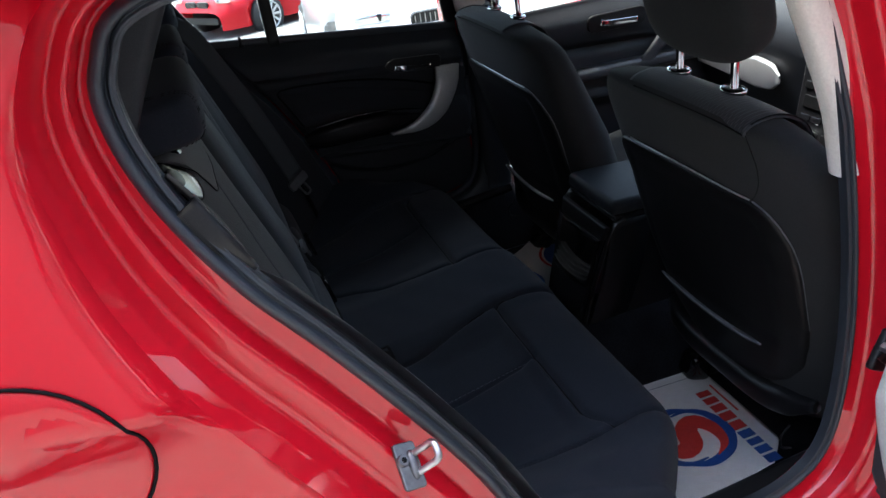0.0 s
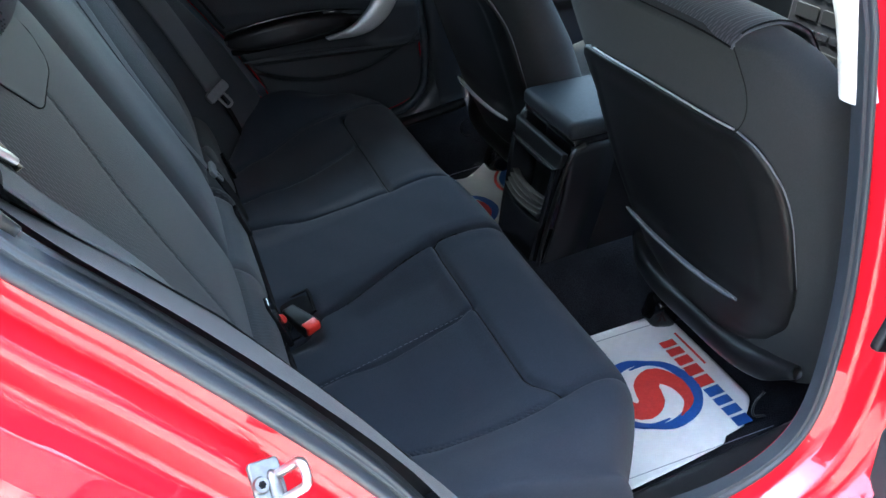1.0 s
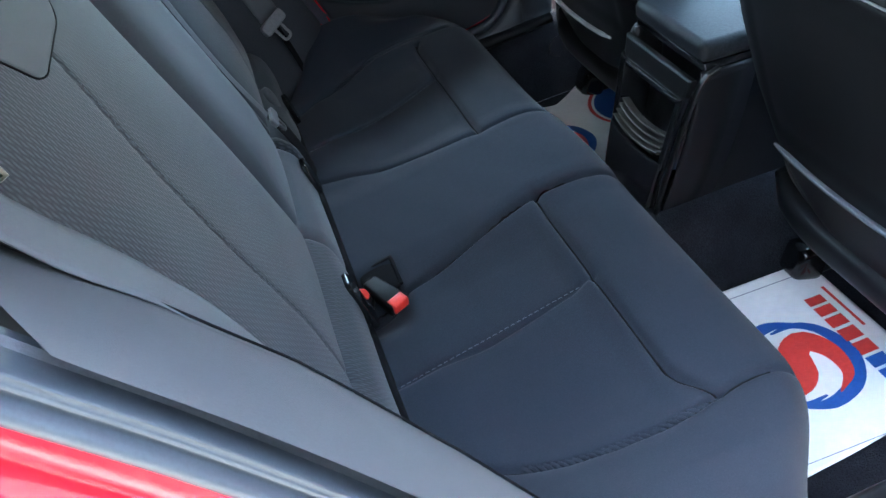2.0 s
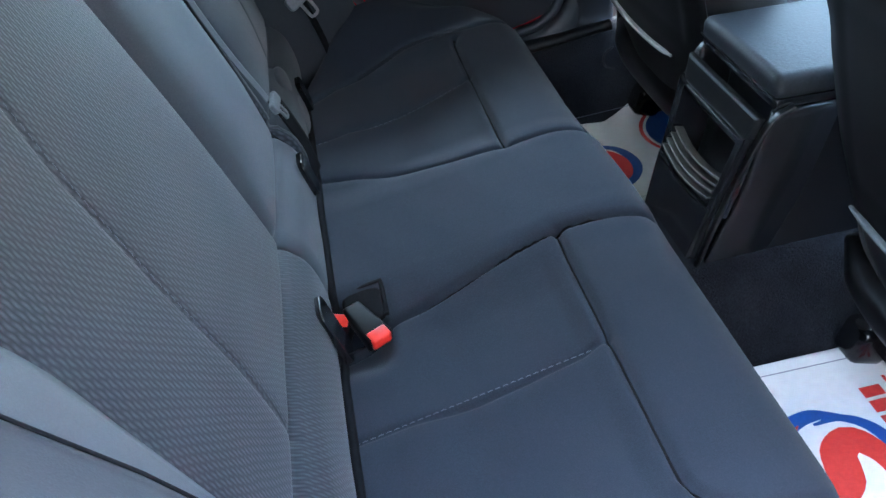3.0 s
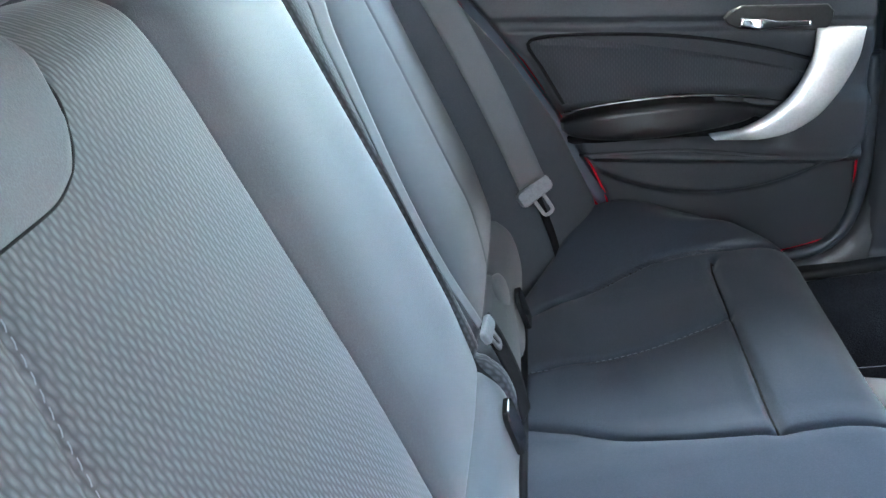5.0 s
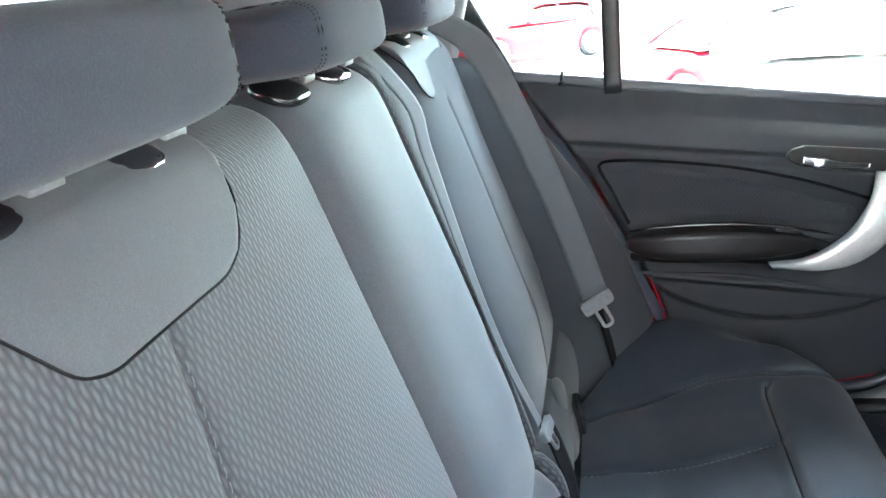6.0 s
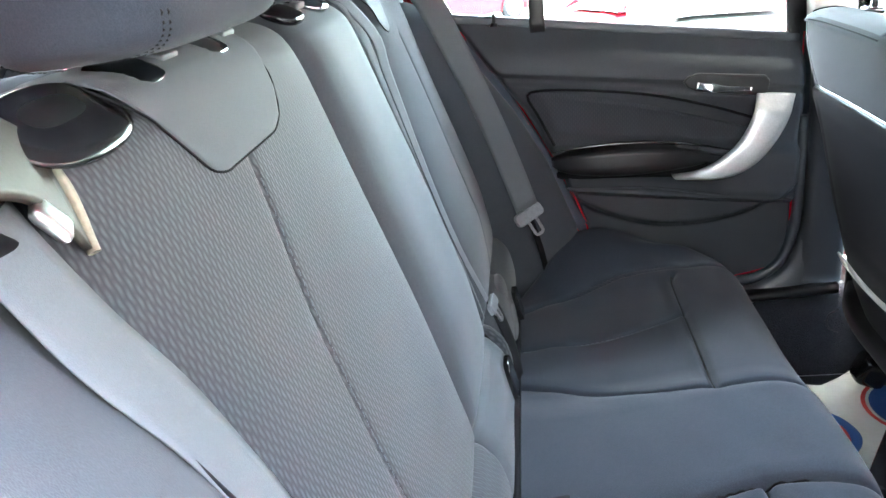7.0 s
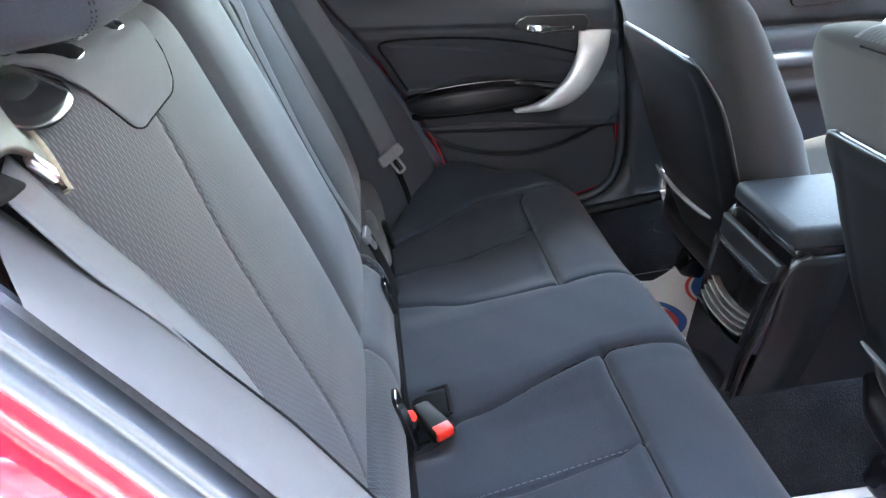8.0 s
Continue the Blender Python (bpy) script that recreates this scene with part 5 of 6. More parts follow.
def belt_guide():
    """Domed plastic cover between the door seal and the backrest, with the slot that the belt comes out of."""
    ob = thing("belt_guide", (0, 0, 0), "dark satin belt outlet cover beside the backrest", "belt guide")
    low = spline([(-0.131, -0.583, 1.060), (-0.134, -0.604, 1.088), (-0.130, -0.640, 1.104), (-0.122, -0.690, 1.110), (-0.110, -0.772, 1.114)], 30)
    top = spline([(-0.162, -0.564, 1.112), (-0.172, -0.610, 1.140), (-0.174, -0.680, 1.166), (-0.160, -0.765, 1.196)], 30)
    f = np.linspace(0, 1, 18)[:, None, None]
    bulge = np.sin(f * math.pi * 0.62) ** 0.8 * np.sin(np.linspace(0.15, 1, 30) * math.pi * 0.75)[None, :, None]
    pts = low[None] * (1 - f) + top[None] * f + bulge * np.array([0.007, 0.0, 0.005])
    grid("guide_body", pts, GUIDE, ob, "smooth dark domed cover", thick=-0.004)
    # no cavity is modelled; a near-black bar gives the slot its shade
    slot = spline([(-0.131, -0.622, 1.086), (-0.127, -0.640, 1.092), (-0.123, -0.660, 1.097), (-0.116, -0.700, 1.105)], 16)
    sweep("slot", slot + np.array([-0.012, 0.0, -0.004]), rounded(0.024, 0.010, 0.004), SEAM_SHADE, ob, "near-black bar for the shade inside the belt slot", up=(0.6, 0, 0.8))
    box("slot_clip", (0.008, 0.018, 0.022), STEEL, ob, "blue-grey metal clip at the end of the slot", (-0.129, -0.606, 1.084), (12, -35, 20), 0.004)
    edge = spline([(-0.160, -0.562, 1.112), (-0.143, -0.566, 1.088), (-0.128, -0.580, 1.058)], 16)
    sweep("guide_edge", edge, rounded(0.007, 0.004, 0.0018), PALE, ob, "pale edge strip", up=(0, 1, 0))
    lip = spline([(-0.150, -0.772, 1.170), (-0.128, -0.778, 1.130), (-0.104, -0.776, 1.096)], 16)
    sweep("lower_trim", lip, rounded(0.030, 0.014, 0.006), HARD, ob, "black trim lip beside the seal", up=(0, 1, 0), scale=np.interp(np.linspace(0, 1, 16), [0, 0.5, 1], [1, 1, 0.4]))


belt_guide()


# ---------------------------------------------------------------- front seats
WING_H, WING_W = [0, 0.12, 0.3, 0.6, 0.85, 1.0], [0.205, 0.238, 0.256, 0.264, 0.276, 0.276]
DEEP_H, DEEP_T = [0, 0.3, 0.55, 0.7, 0.9, 1.0], [0.085, 0.088, 0.084, 0.074, 0.060, 0.060]


def front_seat(yc, dx, label):
    seat = thing("front_seat", (0, 0, 0), label, "car seat", "front seats")
    zz = np.linspace(0.44, 1.0, 80)
    lean = lambda z: 0.652 + dx - 0.24 * (z - 0.63)
    # fabric body: rounded sections stacked up the lean, deep side wings below, thin wide shoulders above
    rows = []
    a = np.linspace(0, 2 * math.pi, 96, endpoint=False)
    sq = lambda w, p: np.sign(w) * np.abs(w) ** (2 / p)
    for z in zz:
        h = (z - 0.44) / 0.56
        end = max(0.0, (z - 0.915) / 0.085)
        w = np.interp(h, WING_H, WING_W) * math.sqrt(1 - 0.34 * end**3)
        t = np.interp(h, DEEP_H, DEEP_T) * math.sqrt(1 - 0.45 * end**3)
        x = lean(z) + 0.012 + t + t * sq(np.cos(a), 2.8)
        y = yc + w * sq(np.sin(a), 3.4)
        rows.append(np.stack([x, y, np.full_like(a, z)], -1))
    top = rows[-1].mean(0)
    for k, dz in ((0.86, 0.007), (0.6, 0.012), (0.3, 0.014), (0.02, 0.0145)):
        rows.append(top + (rows[79] - top) * k + np.array([0, 0, dz]))
    grid("backrest", np.array(rows), CLOTH_FRONT, seat, "charcoal cloth seat back", close_v=True)
    # ribbed panel that runs over the top and down the front
    over = spline([(lean(1.0) + 0.0165, 1.002), (lean(1.0) + 0.027, 1.0125), (lean(1.0) + 0.046, 1.0185), (lean(1.0) + 0.076, 1.0185), (lean(1.0) + 0.108, 1.006), (lean(0.97) + 0.128, 0.975), (lean(0.85) + 0.150, 0.85), (lean(0.6) + 0.19, 0.60)], 60)
    yy = np.linspace(-0.185, 0.125, 40) if yc < 0 else np.linspace(-0.125, 0.185, 40)
    pts = np.stack([np.stack([np.full(40, q[0]), yc + yy, q[1] - 0.009 * (np.abs(yy) / 0.205) ** 4], -1) for q in over])
    edge = (np.abs(yy) / 0.185)[None] ** 4
    run = np.arange(60)[:, None]
    pts[:, :, 0] += edge * -0.024 * smooth(18, 32, run)
    pts[:, :, 2] -= edge * 0.011 * smooth(18, 30, run)
    grid("ribbed_panel", pts, RIB, seat, "ribbed cloth centre panel", thick=0.004)
    sweep("panel_piping", spline([tuple(q) for q in pts[0][::4] + np.array([-0.0005, 0, 0.0012])], 40), circle(0.0013, 6), SEAM_SHADE, seat, "dark piping along the ribbed panel")
    side_run = pts[2:30, 0 if yc < 0 else -1]
    sweep("panel_piping", side_run + np.array([0, 0, 0.0012]), circle(0.0012, 6), SEAM_SHADE, seat, "dark piping along the side of the ribbed panel")
    out = -1 if yc < 0 else 1
    seam = []
    for dy, z in ((0.183, 0.997), (0.191, 0.975), (0.197, 0.950), (0.195, 0.925), (0.186, 0.903), (0.172, 0.884)):
        h = (z - 0.44) / 0.56
        end = max(0.0, (z - 0.915) / 0.085)
        w, t = np.interp(h, WING_H, WING_W) * math.sqrt(1 - 0.34 * end**3), np.interp(h, DEEP_H, DEEP_T) * math.sqrt(1 - 0.45 * end**3)
        seam.append((lean(z) + 0.0118 + t * (1 - (1 - (dy / w) ** 3.4) ** (1 / 2.8)), yc + out * dy, z))
    sweep("side_seam", spline(seam, 40), circle(0.0006, 6), SEAM_SHADE, seat, "dark seam and shade between back and side wing", up=(0, 1, 0))
    # hard rear shell, flush with the cloth, its sides wrapped forward and its middle recessed
    u, v = np.linspace(-1, 1, 80), np.linspace(0, 1, 90)
    U, V = np.meshgrid(u, v, indexing="ij")
    Z = 0.474 + V * (0.885 - 0.474)
    half = np.interp(V, [0, 0.05, 0.12, 0.25, 0.45, 0.7, 0.86, 0.94, 0.98, 1.0], [0.105, 0.150, 0.182, 0.208, 0.228, 0.234, 0.230, 0.218, 0.200, 0.175])
    d = np.minimum(1 - np.abs(U), np.minimum(V * 2, (1 - V) * 2))
    rec = smooth(0.16, 0.26, 1 - np.abs(U)) * smooth(0.29, 0.37, V) * smooth(0.03, 0.12, 1 - V)
    X = lean(Z) + 0.0115 - 0.0040 * smooth(0, 0.03, d) + 0.0035 * rec - 0.005 * (1 - U**2) + 0.024 * np.abs(U) ** 5 * smooth(1.1, 0.75, V)
    Z = Z + 0.006 * (1 - U**2) * V
    grid("rear_shell", np.stack([X, yc + half * U, Z], -1), SHELL, seat, "satin black hard rear shell", thick=-0.010)
    rim = [(X[i, -1] - 0.001, yc + half[i, -1] * u[i], Z[i, -1] + 0.001) for i in range(80)]
    side = [[(X[i, j], yc + half[i, j] * u[i], Z[i, j]) for j in range(89, 40, -2)] for i in (0, 79)]
    sweep("shell_rim", spline(rim[1:-1:3], 60), circle(0.0014, 8), SILVER, seat, "bright edge strip along the top of the shell")
    for e in side:
        sweep("shell_edge", spline(e, 40), circle(0.0016, 6), PLASTIC_GREY, seat, "grey edge strip down the side of the shell", up=(0, 1, 0), scale=np.linspace(1, 0.3, 40))
    # curved strip at the lower edge of the pocket
    k = np.linspace(-1, 1, 40)
    zs = (0.592 if dx == 0 else 0.576) - 0.018 * (1 - k**2) * 0.6
    st = np.stack([lean(zs) + 0.000 - 0.004 * (1 - k**2), yc + 0.010 + 0.148 * k, zs], 1)
    sweep("pocket_strip", st, rounded(0.009, 0.007, 0.003), PLASTIC_GREY if dx == 0 else SILVER, seat, "smooth strip at the pocket edge", scale=np.interp(np.abs(k), [0, 0.8, 1], [1, 1, 0.5]))
    # lower shell, rail cover and feet
    low = spline([(lean(0.48) + 0.03, yc - 0.215, 0.490), (lean(0.46) + 0.012, yc - 0.12, 0.462), (lean(0.46) + 0.010, yc, 0.458), (lean(0.46) + 0.012, yc + 0.12, 0.462), (lean(0.48) + 0.03, yc + 0.215, 0.490)], 40)
    sweep("lower_shell", low, rounded(0.05, 0.05, 0.018), HARD, seat, "black lower shell edge", scale=np.interp(np.linspace(0, 1, 40), [0, 0.12, 0.88, 1], [0.35, 1, 1, 0.35]))
    box("seat_base", (0.50, 0.46, 0.16), CLOTH_FRONT, seat, "charcoal cloth seat cushion", (lean(0.4) + 0.36, yc, 0.50), (0, -8, 0), 0.05, 5)
    for s in (-1, 1):
        box("seat_rail", (0.42, 0.045, 0.05), HARD, seat, "black seat rail", (lean(0.3) + 0.24, yc + s * 0.20, 0.300), (0, 0, 0), 0.008)
        box("rail_cap", (0.06, 0.055, 0.062), GLOSS, seat, "black rail end cap", (lean(0.3) + 0.035, yc + s * 0.20, 0.302), (0, 20, 0), 0.015)
        box("rail_post", (0.10, 0.03, 0.12), HARD, seat, "", (lean(0.35) + 0.2, yc + s * 0.20, 0.37), (0, 20, 0), 0.008)
        if s * yc < 0:
            continue
        hook = spline([(lean(0.43) - 0.012, yc + s * 0.188, 0.445), (lean(0.43) - 0.030, yc + s * 0.190, 0.430), (lean(0.43) - 0.028, yc + s * 0.190, 0.405), (lean(0.42) - 0.010, yc + s * 0.190, 0.395)], 14)
        sweep("hook", hook, circle(0.002, 8), HARD, seat, "small black hook", up=(0, 1, 0))
    # head restraint
    hr = pillow("head_restraint", (0.105, 0.265, 0.185), CLOTH_FRONT, seat, "charcoal cloth head restraint", (lean(1.14) + 0.114, yc, 1.150), (0, -12, 0), 3.0)
    for s in (-1, 1):
        y = yc + s * 0.072
        sweep("post", np.array([(lean(0.98) + 0.080, y, 0.985), (lean(1.05) + 0.098, y, 1.06), (lean(1.10) + 0.108, y, 1.12)]), circle(0.0065, 14), CHROME, hr, "chrome post", up=(1, 0, 0))
        ring = np.array([(lean(1.0) + 0.084 + 0.014 * math.cos(q), y + 0.022 * math.sin(q), 1.021) for q in np.linspace(0, 2 * math.pi, 24, endpoint=False)])
        sweep("post_ring", ring, circle(0.0035, 8), CHROME, hr, "chrome ring", closed=True)
        pillow("collar", (0.030, 0.046, 0.012), HARD, hr, "", (lean(1.0) + 0.084, y, 1.018), (0, 0, 0), 2.4, 10)
    return seat


front_seat(-0.385, 0.0, "charcoal cloth front seat with satin black rear shell")
front_seat(0.375, -0.022, "charcoal cloth front seat beside the closed doors")


# ---------------------------------------------------------------- centre console
console = thing("centre_console", (0, 0, 0), "black centre console with padded armrest, rear air vents", "console")


def console_parts():
    # body: sections stacked from the carpet up to the pad
    rows = []
    for z in np.linspace(0.385, 0.655, 24):
        h = (z - 0.385) / 0.27
        xr = 0.556 + 0.070 * h + 0.010 * math.sin(h * 3.1)
        w = 0.078 + 0.026 * h
        sec = rounded(0.46, 2 * w, 0.016, 5)
        rows.append([(xr + 0.275 + q[0], q[1] * 0.985, z) for q in sec])
    grid("console_body", np.array(rows), HARD, console, "satin black console body", close_v=True, caps=True)
    # rear face in local x (across), y (up the slope), z (towards the bench)
    m = pose(0.586, 0, 0.545, 0, 0, 0) @ pose(0, 0, 0, 0, 15.5, 0) @ pose(0, 0, 0, 90, 0, -90)

    def plate(name, y0, y1, w0, w1, depth, z, mat, label, bevel=0.002, parent=console):
        return slab(name, [(-w0, y0), (w0, y0), (w1, y1), (-w1, y1)], depth, mat, parent, label, m @ Matrix.Translation((0, 0, z)), bevel=bevel)

    fr = plate("rear_frame", 0.070, 0.108, 0.092, 0.101, 0.010, -0.002, SHELL, "satin bar across the top", 0.005)
    plate("upper_lip", 0.060, 0.069, 0.080, 0.082, 0.010, 0.000, GLOSS, "gloss upper tray lip", 0.003, fr)
    # open tray behind the fins
    prof = [(0.066, 0.006), (0.062, -0.045), (0.010, -0.048), (-0.040, -0.046), (-0.046, 0.004)]
    pts = np.array([[tuple(m @ Vector((0.080 * q, y, z))) for y, z in prof] for q in np.linspace(-1, 1, 5)])
    grid("tray_recess", pts, HARD, fr, "deep black tray", thick=0.003)
    for s in (-1, 1):
        side = [(s * 0.072, -0.050), (s * 0.084, -0.050), (s * 0.096, 0.078), (s * 0.081, 0.072)]
        slab("tray_side", side if s > 0 else side[::-1], 0.060, GLOSS, fr, "gloss side of the tray", m @ Matrix.Translation((0, 0, -0.047)), bevel=0.003)
        rows = []
        for z in np.linspace(0.385, 0.655, 20):
            h = (z - 0.385) / 0.27
            xr, w = 0.556 + 0.070 * h + 0.010 * math.sin(h * 3.1), 0.078 + 0.026 * h
            rows.append([(xr + q, s * (w - 0.002 + 0.002 * k), z) for q, k in ((-0.003, 0), (0.0, 0.7), (0.008, 1), (0.04, 1), (0.09, 0.9))])
        grid("console_cheek", np.array(rows), HARD, console, "satin black cheek beside the tray", thick=0.010 * s)
    for i in range(4):
        k = np.linspace(-1, 1, 18)
        pts = [tuple(m @ Vector((0.073 * q, 0.004 - 0.0095 * i - 0.008 * (1 - q * q), 0.000 + 0.0035 * i + 0.004 * (1 - q * q)))) for q in k]
        sweep("vent_fin", np.array(pts), rounded(0.014, 0.0032, 0.0014), GUIDE, fr, "curved vent fin", up=tuple(m.to_3x3() @ Vector((0, 1, 0))))
    low = [(-0.075, -0.125), (0.075, -0.125), (0.083, -0.038)] + [(0.083 * q, -0.038 - 0.010 * (1 - q * q)) for q in np.linspace(0.8, -0.8, 11)] + [(-0.083, -0.038)]
    slab("lower_flap", low, 0.018, GLOSS, fr, "gloss black lower flap", m @ Matrix.Translation((0, 0, -0.002)), bevel=0.004)
    for s in (-1, 1):
        edge = spline([(0.650, s * 0.106, 0.662), (0.622, s * 0.105, 0.645), (0.592, s * 0.099, 0.57), (0.567, s * 0.089, 0.48), (0.553, s * 0.081, 0.415)], 28)
        sweep("edge_strip", edge, rounded(0.006, 0.010, 0.0025), HARD, console, "satin edge strip", up=(0, s, 0))
    pad = box("armrest_pad", (0.36, 0.205, 0.034), LEATHER, console, "black leather armrest pad", (0.803, 0, 0.679), (0, 2.5, 0), 0.013, 5)
    box("pad_base", (0.35, 0.202, 0.014), GLOSS, console, "gloss black pad base", (0.802, 0, 0.657), (0, 2.5, 0), 0.004)
    seam = np.array([(0.6245, 0.100 * q, 0.676) for q in np.linspace(-1, 1, 20)])
    sweep("pad_seam", seam, circle(0.0015, 6), SEAM_SHADE, pad)


console_parts()


# ---------------------------------------------------------------- paper floor mats
def arc_shape(r0, r1, a0, a1, n=36, cx=0.0, cy=0.0, taper=False):
    """Outline of a ring segment; taper narrows it to a point at its end."""
    t = np.radians(np.linspace(a0, a1, n))
    mid, hw = (r0 + r1) / 2, (r1 - r0) / 2
    k = np.sin(np.linspace(0.12, 1, n) * math.pi) ** 0.5 if taper else np.ones(n)
    outer = [(cx + (mid + hw * q) * math.cos(w), cy + (mid + hw * q) * math.sin(w)) for w, q in zip(t, k)]
    inner = [(cx + (mid - hw * q) * math.cos(w), cy + (mid - hw * q) * math.sin(w)) for w, q in zip(t, k)]
    return outer + inner[::-1]


def paper_mat(at, turn, label, H=0.38, cy=-0.040, text=True, cx=0.0, edge=None, mark=None):
    """Printed paper mat: its print reads along local +x, with the round mark above a row of plain bars."""
    mat_ob = thing("paper_mat", (0, 0, 0), label, "floor mat", "paper mats")
    W = 0.36
    bend = lambda x, y: 0.012 * smooth(0.12, 0.20, y) + 0.010 * smooth(0.15, 0.20, np.abs(x)) + 0.002 * np.sin(14 * x + 5) * np.cos(11 * y)
    m = np.array(pose(*at, *turn))

    def place(x, y, z=0.0):
        x, y = np.asarray(x, float), np.asarray(y, float)
        p = np.stack([x, y, bend(x, y) + z], -1)
        return p @ m[:3, :3].T + m[:3, 3]

    u, v = np.meshgrid(np.linspace(-W / 2, W / 2, 50), np.linspace(-H / 2, H / 2, 50), indexing="ij")
    cutx = np.where(u < 0, u * edge(v) / (W / 2), u) if edge else u
    vv = np.where((u < -0.10) & (v < 0), v * (1 - 0.30 * smooth(-0.10, -0.20, u)), v)
    grid("sheet", place(cutx, vv), PAPER, mat_ob, "white printed paper", thick=0.001)

    def ink(name, outline, mat, lift=0.0016):
        o = np.array(outline)
        p = place(o[:, 0], o[:, 1], lift)
        n = len(p) // 2
        # strip between the outer and the inner half of the outline
        faces = [(i, i + 1, len(p) - 2 - i, len(p) - 1 - i) for i in range(n - 1)]
        return mesh_ob(name, p, faces, mat, mat_ob)

    def ribbon(name, pts, widths, mat, lift):
        line = spline(pts, 50)
        t = np.gradient(line, axis=0)
        t /= np.linalg.norm(t, axis=1)[:, None]
        w = np.interp(np.linspace(0, 1, 50), np.linspace(0, 1, len(widths)), widths)[:, None] / 2
        n = np.stack([-t[:, 1], t[:, 0]], 1)
        out = np.concatenate([line + n * w, (line - n * w)[::-1]])
        return ink(name, [(cx + q[0], cy + q[1]) for q in out], mat, lift)

    R = 0.092
    for s in (1, -1):
        ring = [(s * R * k * math.cos(radians(a)), s * R * k * math.sin(radians(a))) for a, k in ((-38, 0.93), (0, 0.90), (40, 0.88), (80, 0.88), (120, 0.88), (150, 0.86), (180, 0.74))]
        ribbon("ring_mark", ring, [0.002, 0.020, 0.026, 0.024, 0.020, 0.014, 0.004], INK_BLUE, 0.0016)
    ribbon("swirl_mark", [(0.072, 0.020), (0.045, 0.052), (0.0, 0.056), (-0.034, 0.034), (-0.022, 0.008), (0.0, 0.0), (0.022, -0.008), (0.034, -0.034), (0.0, -0.056), (-0.045, -0.052), (-0.072, -0.020)],
           [0.002, 0.016, 0.026, 0.036, 0.044, 0.046, 0.044, 0.036, 0.026, 0.016, 0.002], INK_RED, 0.0022)

    def bar(x, y, w, h, mat):
        xs = np.linspace(x, x + w, 4)
        ink("print_bar", [(q, y) for q in xs] + [(q, y + h) for q in xs[::-1]], mat)

    mx, my, mr, a0, a1 = mark or (-W / 2 + 0.002, H / 2 - 0.002, 0.070, -88, -2)
    for r0, r1, mat in ((0.0, mr, INK_BLUE), (mr + 0.006, mr + 0.014, INK_RED)):
        ink("corner_mark", arc_shape(r0, r1, a0, a1, 24, mx, my), mat)
    x = -0.135
    for w, mat in ((0.024, INK_BLUE), (0.022, INK_BLUE), (0.020, INK_BLUE), (0.024, INK_BLUE), (0.028, INK_RED), (0.028, INK_RED), (0.024, INK_RED), (0.022, INK_RED), (0.020, INK_RED)):
        if text:
            bar(x, -0.158, w * 0.92, 0.030, mat)
        x += w + 0.004
    if text:
        bar(0.02, -0.174, 0.10, 0.005, INK_RED)
    for q in (-0.16, 0.16):
        bar(q, -H / 2 + 0.01, 0.0016, H - 0.02, INK_GREY)
    return mat_ob


# the print runs towards the far side of the car, its top towards the bench
paper_mat((0.597, -0.350, 0.272), (0, 0, 90), "white printed paper mat on the floor carpet",
          edge=lambda v: np.interp(v, [-0.19, -0.135, -0.115, 0.10, 0.19], [0.136, 0.142, 0.156, 0.176, 0.178]))
paper_mat((0.640, 0.440, 0.270), (0, 0, -90), "white printed paper mat with a crumpled edge in the far footwell", 0.42, -0.067, False, 0.030,
          lambda v: np.interp(v, [-0.21, -0.035, 0.010, 0.097, 0.21], [0.150, 0.140, 0.133, 0.187, 0.170]), (-0.045, 0.172, 0.096, 182, 330))


